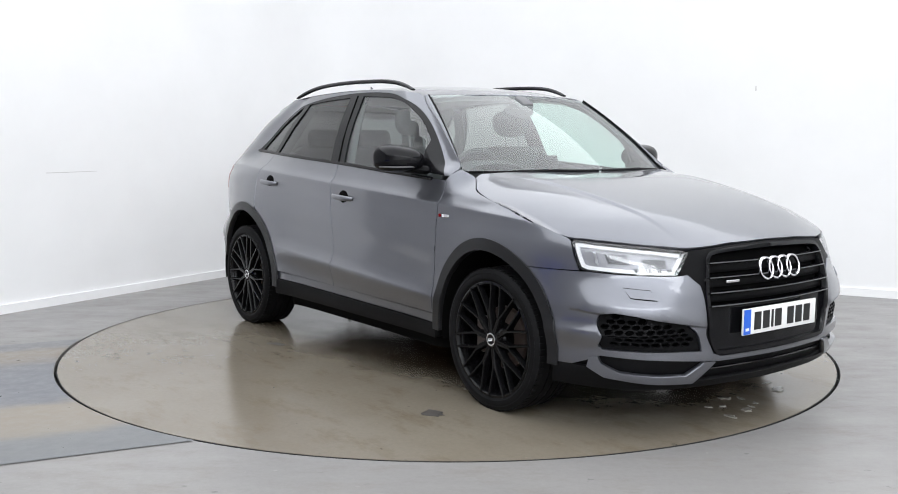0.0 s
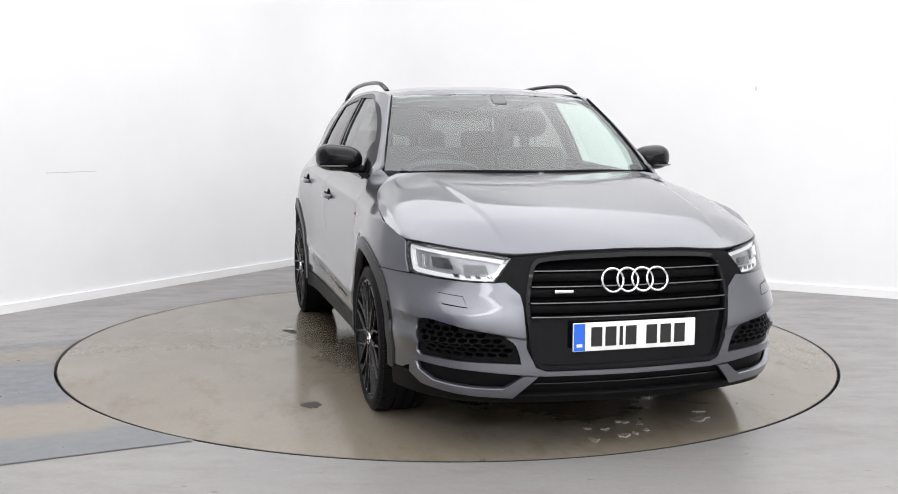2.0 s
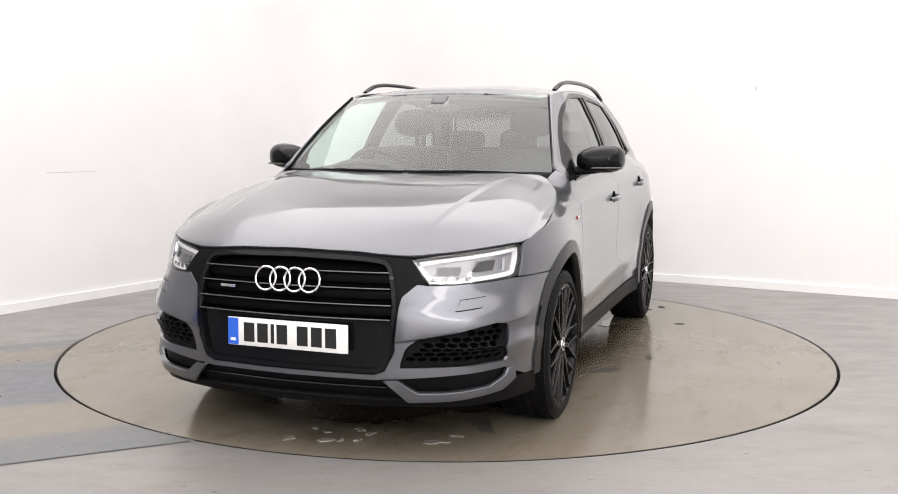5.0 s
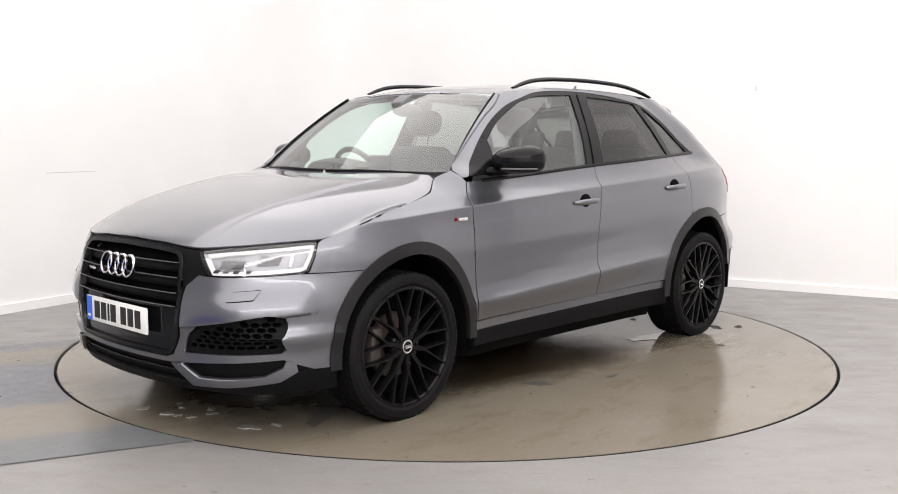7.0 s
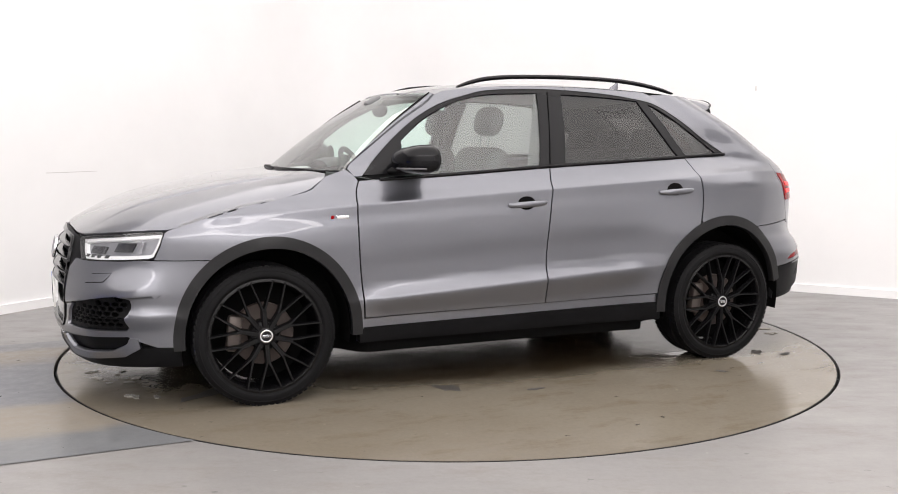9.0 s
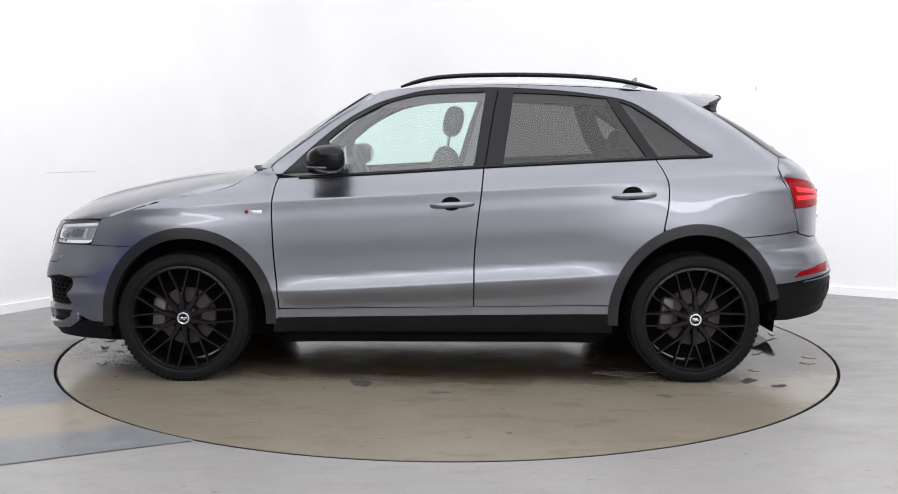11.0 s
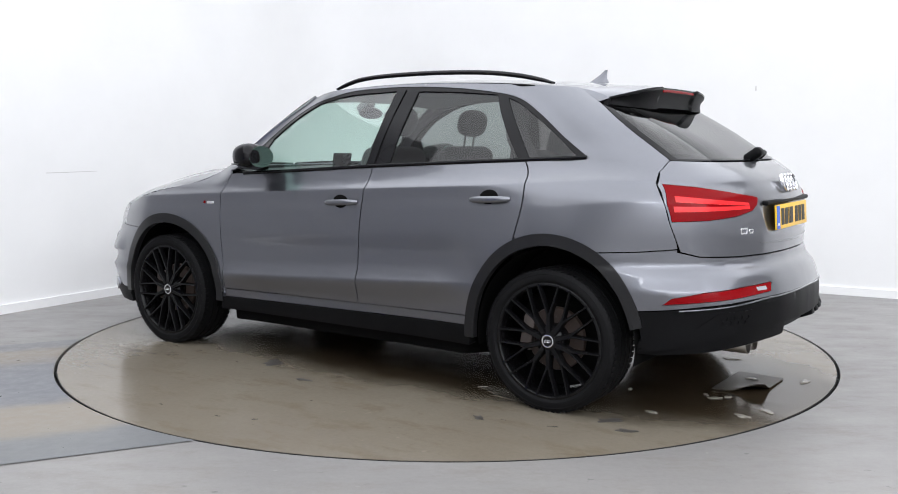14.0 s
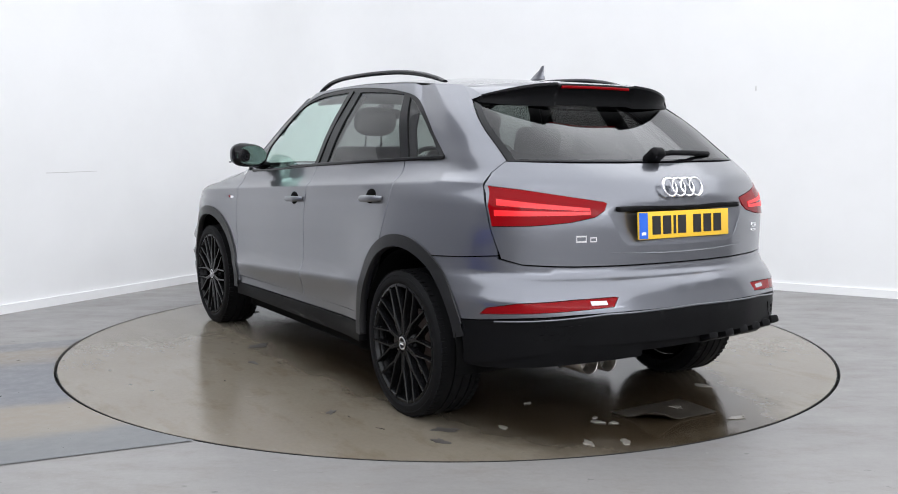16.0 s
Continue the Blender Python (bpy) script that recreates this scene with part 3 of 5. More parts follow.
# The turntable: a flush disc with a slim edge.
turntable = new("turntable")
tagged(turntable, "large round turntable flush with the floor, worn beige-grey paint", "turntable")
bm = bmesh.new()
top, edge = ring_band(bm, 0.001, DISC_R - 0.009, 0.0)
skirt = [bm.verts.new((v.co.x, v.co.y, -0.03)) for v in edge]
for k in range(160):
    bm.faces.new((edge[k], skirt[k], skirt[(k + 1) % 160], edge[(k + 1) % 160]))
bm.faces.new(top)
bmesh.ops.recalc_face_normals(bm, faces=bm.faces)
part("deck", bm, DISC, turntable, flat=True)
bm = bmesh.new()
lathe(bm, [(DISC_R - 0.0095, -0.02), (DISC_R - 0.0095, -0.002), (DISC_R - 0.006, -0.002), (DISC_R - 0.006, -0.02)], 160, pose(0, 0, 0, 90, 0, 0))
part("edge_band", bm, GROOVE, turntable, "thin dark steel edge of the turntable")


def wall_mark(name, a, b, z0, z1, label):
    """A faint scuff on the studio wall."""
    bm = bmesh.new()
    d = Vector((b[0] - a[0], b[1] - a[1]))
    n = Vector((d.y, -d.x)).normalized() * 0.004
    pts = [(a[0] + n.x, a[1] + n.y, z0), (b[0] + n.x, b[1] + n.y, z0 + 0.003), (b[0] + n.x, b[1] + n.y, z1), (a[0] + n.x, a[1] + n.y, z1 - 0.002)]
    bm.faces.new([bm.verts.new(q) for q in pts])
    return tagged(part(name, bm, MARK, None, flat=True), label, "wall mark", kind="structure")


MARK = grained("grey_scuff", (0.58, 0.57, 0.56), 0.6)
wall_mark("wall_mark_1", (-2.93, 1.155), (-2.70, 1.54), 0.977, 0.984, "faint grey scuff on the white wall")
wall_mark("wall_mark_2", (2.538, 2.173), (2.548, 2.168), 1.645, 1.685, "small grey mark on the white wall")

# ---------------------------------------------------------------- the car
car_root = new("car")
tagged(car_root, "grey metallic compact SUV with black wheels on the turntable", "car")
SHIFT = pose(CAR_OFF[0], CAR_OFF[1], 0)


def rev(a):
    return list(a)[::-1]


def clean(*pieces):
    return np.vstack([np.array(p, float) for p in pieces])


def ellipse(cx, cz, rx, rz, a0, a1, n=40):
    a = np.radians(np.linspace(a0, a1, n))
    return np.stack([cx + rx * np.cos(a), cz + rz * np.sin(a)], -1)


ARCH_F, ARCH_R = (1.272, 0.33, 0.440, 0.455), (-1.298, 0.33, 0.445, 0.482)
SEAM_A = spline([(0.823, 1.026), (0.84, 0.98), (0.848, 0.90), (0.846, 0.76), (0.838, 0.61), (0.825, 0.47), (0.818, 0.376)], 6)
SEAM_B = spline([(-0.222, 1.088), (-0.210, 0.98), (-0.188, 0.8), (-0.174, 0.64), (-0.172, 0.5), (-0.172, 0.386)], 6)
SEAM_C = spline([(-1.098, 1.133), (-1.135, 1.073), (-1.152, 0.993), (-1.147, 0.90), (-1.125, 0.79)], 6)
BELT = spline([(0.823, 1.026), (0.3, 1.056), (-0.2, 1.088), (-0.7, 1.114), (-1.1, 1.134), (-1.42, 1.150)], 8)
HOOD_EDGE = spline([(0.972, 1.046), (1.02, 1.012), (1.07, 0.985), (1.178, 0.960), (1.389, 0.916), (1.568, 0.868), (1.716, 0.822)], 6)
SCREEN_EDGE = spline([(0.868, 1.088), (0.743, 1.180), (0.549, 1.318), (0.414, 1.400), (0.345, 1.455)], 6)
C_EDGE = spline([(-1.262, 1.471), (-1.379, 1.403), (-1.570, 1.270), (-1.763, 1.140)], 8)
GUTTER = spline([(0.30, 1.474), (0.15, 1.492), (-0.1, 1.506), (-0.4, 1.510), (-0.75, 1.500), (-1.1, 1.483), (-1.25, 1.473)], 6)
WINDOW_TOP = spline([(0.80, 1.055), (0.65, 1.198), (0.50, 1.318), (0.346, 1.405), (0.20, 1.452), (0.046, 1.484), (-0.254, 1.497), (-0.55, 1.487), (-0.80, 1.462), (-0.985, 1.426), (-1.13, 1.343), (-1.27, 1.238), (-1.405, 1.150)], 6)
G = 0.0035


def shifted(c, dx):
    return np.array(c) + [dx, 0]


def arch_line(arch, a0, a1, grow=-0.02, n=30):
    return ellipse(arch[0], arch[1], arch[2] + grow, arch[3] + grow, a0, a1, n)


def arch_at(arch, z, front, grow=-0.012):
    k = math.sqrt(max(0.0, 1 - ((z - arch[1]) / (arch[3] + grow)) ** 2)) * (arch[2] + grow)
    return (arch[0] + (k if front else -k), z)


def belt_between(x0, x1):
    xs = np.linspace(x0, x1, 24)
    return np.stack([xs, np.interp(-xs, -BELT[:, 0], BELT[:, 1])], -1)


# doors
FOLDS = crease_lines()
def sill_z(x):
    return 0.376 + (0.82 - x) * 0.014


front_door = skin("front_door", PAINT, car_root, from_side(clean(shifted(SEAM_A, -G), shifted(rev(SEAM_B), G), belt_between(-0.219, 0.80))), both=True, lines=FOLDS)
arch_part = [p for p in arch_line(ARCH_R, 8, 100, -0.012) if p[1] < SEAM_C[-1][1] - 0.004 and p[0] > -1.13]
rear_door = skin("rear_door", PAINT, car_root, from_side(clean(shifted(SEAM_B, -G), [(-0.845, 0.398)], arch_part, shifted(rev(SEAM_C), G), belt_between(-1.09, -0.223))), both=True, lines=FOLDS)

# front wing, from the door to the headlight
wing_arch = [p for p in arch_line(ARCH_F, -4, 184, -0.012, 60) if not (p[0] > ARCH_F[0] and p[1] < 0.688)]
skin("front_wing", PAINT, car_root, from_side(clean([arch_at(ARCH_F, 0.688, True)], wing_arch[::1], [(0.826, 0.31)], shifted(rev(SEAM_A), G), [(0.838, 1.045), (0.872, 1.080), (0.92, 1.064), (0.962, 1.048)],
                                                     HOOD_EDGE + [-0.002, -0.003], [(1.732, 0.806), (1.733, 0.800), (1.751, 0.749), (1.774, 0.699), (1.782, 0.690), (1.70, 0.688)])), both=True, lines=FOLDS)

# body side: windscreen pillar, roof gutter and rear quarter round the window opening
quarter_arch = [p for p in arch_line(ARCH_R, 60, 190, -0.012, 60) if (p[1] > 0.738 or p[0] > -1.3) and p[0] < -1.128]
skin("side_frame", PAINT, car_root, from_side(clean(
    rev(SEAM_C + [-G, 0]), [(-1.12, 1.139)], rev([p for p in BELT + [0, 0.004] if p[0] < -1.12]), rev(WINDOW_TOP),
    [(0.805, 1.050), (0.842, 1.048)], [(0.862, 1.082)], SCREEN_EDGE[1:], GUTTER,
    rev(C_EDGE)[::-1], spline([(-1.740, 1.09), (-1.749, 1.035), (-1.79, 0.96), (-1.815, 0.88), (-1.842, 0.80), (-1.848, 0.768)], 5),
    [(-1.70, 0.753), arch_at(ARCH_R, 0.742, False)], rev(quarter_arch))), both=True, lines=FOLDS)

# bonnet and roof
edge_y = lambda x, z: wall(s_of(0, x, z), z)[..., 1]
he = [(p[0], float(edge_y(p[0], p[1])) - 0.001) for p in HOOD_EDGE]
lip_line = [(x - 0.004, y) for x, y in zip(LIP_X[:58:3], LIP_Y[:58:3])]
he_z = np.array([p[1] for p in HOOD_EDGE])
he_x = np.array([p[0] for p in he])
he_y = np.array([p[1] for p in he])
he_c = np.polyfit(he_x, he_z - bonnet(he_x, he_y)[..., 2], 4)


def bonnet_skin(x, y):
    """The bonnet, turned down at its sides to meet the wings."""
    p = bonnet(x, y)
    xx, a = p[..., 0], np.abs(p[..., 1])
    near = np.clip(a / np.interp(xx, he_x, he_y), 0, 1.02) ** 5
    p[..., 2] = p[..., 2] + near * np.polyval(he_c, xx) * (1 - smooth(xx, 1.60, 1.74))
    return p


bx_ = np.arange(1.08, 2.02, 0.016)
bonnet_rows = [np.stack([bx_, sg * (0.50 + 0.10 * (1.75 - bx_) + dy)], -1) for sg in (1, -1) for dy in (-0.010, 0.0, 0.010, 0.021)]
skin("bonnet", PAINT, car_root, np.array([(1.035, 0), (1.025, 0.25), (0.995, 0.5), (0.955, 0.68)] + he + lip_line[::-1] + [(x, -y) for x, y in lip_line[1:]] + [(x, -y) for x, y in he[::-1]] + [(0.955, -0.68), (0.995, -0.5), (1.025, -0.25)]), bonnet_skin, away=(1.5, 0, 0), flange=0.018, lines=bonnet_rows)
gy = [(p[0], float(edge_y(p[0], p[1])) - 0.004) for p in GUTTER if p[0] > -1.24]
ro = [(0.428, 0), (0.418, 0.3), (0.376, 0.54)] + gy + [(-1.262, 0.535), (-1.300, 0.45), (-1.335, 0.27), (-1.347, 0)]
skin("roof_panel", PAINT, car_root, np.array(ro + [(x, -y) for x, y in ro[-2:0:-1]]), roof, away=(0, 0, 0))

# glass
GLASS_F = clean(spline([(0.575, 1.226), (0.45, 1.325), (0.32, 1.395), (0.20, 1.435), (0.05, 1.462), (-0.236, 1.476)], 6), [(-0.175, 1.12), (-0.165, 1.094)], belt_between(-0.16, 0.60) + [0, 0.010])
GLASS_R = clean([(-0.380, 1.470)], spline([(-0.42, 1.471), (-0.65, 1.461), (-0.866, 1.444)], 5), [(-1.06, 1.141)], belt_between(-1.055, -0.32) + [0, 0.010])
GLASS_Q = clean(spline([(-0.93, 1.428), (-1.00, 1.400), (-1.13, 1.318), (-1.27, 1.213), (-1.345, 1.156)], 5), belt_between(-1.335, -1.115) + [0, 0.010])
frame_shape = clean(WINDOW_TOP, rev(belt_between(-1.40, 0.80) + [0, 0.001]))
skin("window_frame", FRAME, car_root, from_side(frame_shape), both=True, holes=[from_side(GLASS_F), from_side(GLASS_R), from_side(GLASS_Q)], lift=-0.003, label="black side window surround")
for nm, shape, mt in (("front_side_window", GLASS_F, WINDOW), ("rear_side_window", GLASS_R, TINTED), ("quarter_window", GLASS_Q, TINTED)):
    for ob in skin(nm, mt, car_root, from_side(shape), both=True, lift=-0.010, flange=0, step=0.08):
        ob.visible_shadow = False
us = np.linspace(-1, 1, 41)
ws = np.vstack([np.stack([us, 0 * us], -1), np.stack([us[::-1], 0 * us + 1], -1)])
for ob in skin("windscreen", SCREEN, car_root, ws * [0.985, 1] + [0, -0.0], screen, flange=0, step=0.06):
    ob.visible_shadow = False


# filler between the screen and the body side, on the windscreen pillar
for side in (1, -1):
    bm = bmesh.new()
    rows = []
    line = np.vstack([[(0.868, 1.080)], SCREEN_EDGE[1:]])
    for x, z in line:
        out = wall(s_of(0, x, z), z)
        v = np.clip((z - 1.070) / (1.458 - 1.070), 0, 1)
        inn = screen(0.975, v) + [0, 0, -0.004]
        mid = (out + inn) / 2 + np.array([0.010, 0.006, 0.008])
        rows.append([bm.verts.new((q[0], side * q[1], q[2])) for q in (out - [0, 0.002, 0.002], out * 0.7 + mid * 0.3 + [0.003, 0.002, 0.003], mid, inn * 0.6 + mid * 0.4 + [0.003, 0, 0.003], inn)])
    for a, b in zip(rows, rows[1:]):
        for k in range(4):
            bm.faces.new((a[k], a[k + 1], b[k + 1], b[k]))
    bmesh.ops.recalc_face_normals(bm, faces=bm.faces)
    part("windscreen_pillar", bm, PAINT, car_root)
    bm = bmesh.new()
    tube(bm, [tuple((screen(0.978, v) + [0.002, 0, 0.003]) * [1, side, 1]) for v in np.linspace(0, 1, 24)], oval(0.005, 0.006, 8))
    part("screen_seal", bm, BLACK, car_root)
# ---------------------------------------------------------------- front end
F = lambda pts: from_end(pts, 1)


def inset(poly, d):
    """A closed outline drawn in by d."""
    p = np.array(poly, float)
    a, b = np.roll(p, 1, axis=0), np.roll(p, -1, axis=0)
    t = (b - a) / (np.linalg.norm(b - a, axis=1, keepdims=True) + 1e-12)
    n = np.stack([-t[:, 1], t[:, 0]], -1)
    area = 0.5 * np.sum(p[:, 0] * b[:, 1] - b[:, 0] * p[:, 1])
    return p + n * d * (1 if area > 0 else -1)


GRILLE = spline([(0.0, 0.790), (0.236, 0.784), (0.351, 0.776), (0.392, 0.762), (0.418, 0.72), (0.440, 0.60), (0.432, 0.487), (0.415, 0.40), (0.392, 0.356), (0.352, 0.341), (0.2, 0.341), (0.0, 0.341)], 4)
grille_line = mirrored(F(GRILLE))
LAMP = clean(F(spline([(0.475, 0.770), (0.558, 0.784), (0.703, 0.801), (0.810, 0.813)], 5)), from_side(spline([(1.737, 0.806), (1.757, 0.749), (1.782, 0.699)], 4)),
             F(spline([(0.806, 0.690), (0.733, 0.684), (0.609, 0.679), (0.548, 0.680)], 4)))
VENT = F(clean(spline([(0.452, 0.368), (0.475, 0.435), (0.505, 0.462), (0.53, 0.477), (0.653, 0.500), (0.75, 0.522), (0.792, 0.526), (0.806, 0.505), (0.811, 0.440), (0.810, 0.39)], 4), [(0.800, 0.378), (0.655, 0.374)]))
arch_edge = rev([p for p in arch_line(ARCH_F, -4, 60, -0.012, 30) if p[1] < 0.684])
bumper_half = clean(F([(0.0, 0.337), (0.355, 0.337), (0.397, 0.352), (0.42, 0.40), (0.438, 0.487), (0.447, 0.60), (0.455, 0.635), (0.505, 0.680), (0.541, 0.676), (0.609, 0.675), (0.733, 0.680), (0.80, 0.686)]),
                    from_side([(1.77, 0.685), (1.70, 0.684), arch_at(ARCH_F, 0.684, True)]), from_side(arch_edge), from_side([(1.705, 0.30), (1.78, 0.302)]),
                    F([(0.812, 0.338), (0.80, 0.350), (0.655, 0.340), (0.43, 0.322), (0.36, 0.318), (0.0, 0.318)]))
bumper_half[0, 0] = bumper_half[-1, 0] = 0
fy = np.linspace(0.40, 0.89, 60)
ridge = [np.stack([np.interp(fy, PLAN[:120, 1], ARC[:120]), 0.470 + (fy - 0.45) * 0.16 + dz], -1) for dz in (-0.014, -0.006, 0.0, 0.008)]
ridge += [r * [-1, 1] for r in ridge]
skin("front_bumper", PAINT, car_root, mirrored(bumper_half), FRONT, holes=[inset(VENT, -0.003), inset(VENT, -0.003) * [-1, 1]], lines=ridge, flange=0.022)

# black gloss surround between grille and headlights
sur = clean(F([(0.0, 0.797), (0.236, 0.791), (0.36, 0.783), (0.47, 0.776), (0.538, 0.683), (0.503, 0.677), (0.458, 0.635), (0.448, 0.60), (0.439, 0.487), (0.421, 0.40), (0.398, 0.350), (0.356, 0.334), (0.0, 0.334)]))
sur[0, 0] = sur[-1, 0] = 0
grille_in = inset(grille_line, 0.012)
skin("grille_surround", BLACK, car_root, mirrored(sur), FRONT, holes=[grille_in], step=0.03, lift=-0.004, flange=0.03)
skin("grille_frame", GLOSS, car_root, inset(grille_line, 0.004), FRONT, holes=[inset(grille_line, 0.020)], step=0.02, lift=0.006, flange=0.035, label="gloss black grille frame")
skin("grille_back", VOID, car_root, grille_line, FRONT, step=0.05, lift=-0.05, flange=0)
plate_field = mirrored(np.vstack([[0, 0.542], F([(0.15, 0.542), (0.30, 0.542), (0.43, 0.542), (0.425, 0.487), (0.408, 0.40)]), F([(0.385, 0.362), (0.345, 0.352), (0.2, 0.352)]), [0, 0.352]]))
skin("plate_panel", GLOSS, car_root, plate_field, FRONT, step=0.04, lift=-0.012, flange=0.02, label="gloss black panel behind the number plate")


def front_path(z, half, lift=0.0, n=40):
    ss = float(F([(half, z)])[0, 0])
    a = np.linspace(-ss, ss, n)
    p = FRONT(a, np.full(n, z))
    return p + np.array([lift, 0, 0])


SATIN = material("satin_grey_edge", (0.16, 0.16, 0.165), 0.3, 0.6)
for z, half in ((0.722, 0.412), (0.663, 0.424), (0.602, 0.432), (0.548, 0.43)):
    for dz, w, h, lf, nm, mt in ((0.0, 0.022, 0.0045, -0.012, "grille_slat", GLOSS), (-0.026, 0.004, 0.017, -0.026, "grille_bar", BLACK)):
        if nm == "grille_bar" and z < 0.56:
            continue
        bm = bmesh.new()
        tube(bm, front_path(z + dz, half - 0.006, lf), oval(w, h))
        part(nm, bm, mt, car_root)
    bm = bmesh.new()
    tube(bm, front_path(z + 0.002, half - 0.012, 0.0105), oval(0.0016, 0.0024, 6))
    part("slat_edge", bm, SATIN, car_root)


def ring_badge(name, centre, radius, gap, tilt, facing, parent):
    """Four plain overlapping chrome rings."""
    for k in range(4):
        bm = bmesh.new()
        y = centre[1] + (k - 1.5) * gap
        path = [(centre[0] + facing * tilt * radius * math.sin(a), y + radius * math.cos(a), centre[2] + radius * math.sin(a)) for a in np.linspace(0, 2 * math.pi, 49)[:-1]]
        tube(bm, path, oval(0.0055, 0.0085, 8), closed=True, up=(1, 0, 0))
        part(name, bm, CHROME, parent)


ring_badge("emblem_ring", (2.178, 0, 0.688), 0.0445, 0.0635, -0.22, 1, car_root)


def number_plate(m, colour, parent, name):
    """A plate in its own plane: x across, z up, facing -y; plain bars stand for the characters."""
    pl = new(name)
    pl.parent = parent
    pl.matrix_basis = m
    bm = bmesh.new()
    box(bm, (0.525, 0.010, 0.112), None, 0.003, 2)
    part("plate", bm, material("plate_" + name, colour, 0.35), pl)
    bm = bmesh.new()
    box(bm, (0.046, 0.002, 0.106), pose(-0.237, -0.006, 0))
    part("blue_band", bm, material("plate_blue", (0.02, 0.12, 0.62), 0.4), pl, "blue band at the end of the plate")
    ink = material("plate_ink", (0.01, 0.01, 0.01), 0.5)
    for x, w in ((-0.165, 0.046), (-0.105, 0.046), (-0.061, 0.014), (-0.019, 0.046), (0.070, 0.046), (0.131, 0.046), (0.192, 0.046)):
        bm = bmesh.new()
        box(bm, (w, 0.002, 0.076), pose(x, -0.006, 0))
        part("character_bar", bm, ink, pl)
    bm = bmesh.new()
    box(bm, (0.024, 0.002, 0.012), pose(-0.237, -0.0065, -0.032))
    part("country_bar", bm, material("plate_mark", (0.8, 0.8, 0.82), 0.5), pl)


number_plate(pose(2.192, 0, 0.472, 0, 0, 90), (0.80, 0.80, 0.78), car_root, "front_number_plate")
bm = bmesh.new()
box(bm, (0.010, 0.075, 0.012), pose(2.150, -0.285, 0.645, 0, 0, -8), 0.002)
part("model_badge", bm, CHROME, car_root, "small chrome badge on the grille")

# air intakes with a honeycomb
for sgn in (1, -1):
    line = VENT * [sgn, 1]
    skin("vent_back", VOID, car_root, inset(line, -0.004), FRONT, step=0.04, lift=-0.055, flange=0)
    cells = []
    lo, hi = line.min(0), line.max(0)
    inner = inset(line, 0.005)
    row = 0
    for zz in np.arange(lo[1] + 0.010, hi[1], 0.0190):
        for ss in np.arange(lo[0] + 0.01 + (row % 2) * 0.0225, hi[0], 0.045):
            hexa = np.array([(ss + 0.0210 * cx, zz + 0.0084 * cz) for cx, cz in ((-1, 0), (-0.55, 1), (0.55, 1), (1, 0), (0.55, -1), (-0.55, -1))])
            if inside(inner, hexa).all():
                cells.append(hexa)
        row += 1
    skin("vent_honeycomb", BLACK, car_root, line, FRONT, step=0.035, lift=-0.014, flange=0.018, holes=cells, label="black honeycomb air intake")
    # lower blade in body colour
    blade = clean(F([(0.39, 0.319), (0.44, 0.322), (0.515, 0.268), (0.62, 0.270), (0.755, 0.285), (0.798, 0.318), (0.805, 0.345), (0.82, 0.342), (0.822, 0.300), (0.785, 0.262), (0.62, 0.238), (0.475, 0.232)])) * [sgn, 1]
    skin("bumper_blade", PAINT, car_root, blade, FRONT, step=0.025, lift=0.010, flange=0.024)

# lower intake, lip and side skirts of the bumper
low = clean([[0, 0.325]], F([(0.40, 0.327), (0.655, 0.345), (0.80, 0.355)]), from_side([(1.78, 0.305), (1.68, 0.302), (1.685, 0.23)]), F([(0.80, 0.215), (0.6, 0.205)]), [[0, 0.20]])
skin("lower_intake", BLACK, car_root, mirrored(low), FRONT, step=0.04, lift=-0.022, flange=0.02)
lip = clean([[0, 0.238]], F([(0.40, 0.236), (0.62, 0.240), (0.785, 0.262), (0.825, 0.298)]), from_side([(1.775, 0.300), (1.68, 0.300), (1.675, 0.21)]), F([(0.80, 0.208), (0.6, 0.206)]), [[0, 0.206]])
skin("front_lip", BLACK, car_root, mirrored(lip), FRONT, step=0.03, lift=0.0, flange=0.02, label="black lower lip of the front bumper")
bm = bmesh.new()
tube(bm, front_path(0.285, 0.40, -0.02), oval(0.012, 0.005))
part("intake_bar", bm, GLOSS, car_root)

# headlights
DARK_GLASS = material("dark_lamp_module", (0.045, 0.045, 0.05), 0.12, 0.3, coat=0.6)
LAMP_SHELL = material("lamp_shell_grey", (0.30, 0.30, 0.32), 0.3, 0.5)
GREY_LAMP = material("grey_lamp_housing", (0.55, 0.55, 0.57), 0.25, 0.6)


def lamp_cell(c, w, h, slant=0.3):
    return np.array([(c[0] - w - h * slant, c[1] - h), (c[0] + w - h * slant, c[1] - h), (c[0] + w + h * slant, c[1] + h), (c[0] - w + h * slant, c[1] + h)])


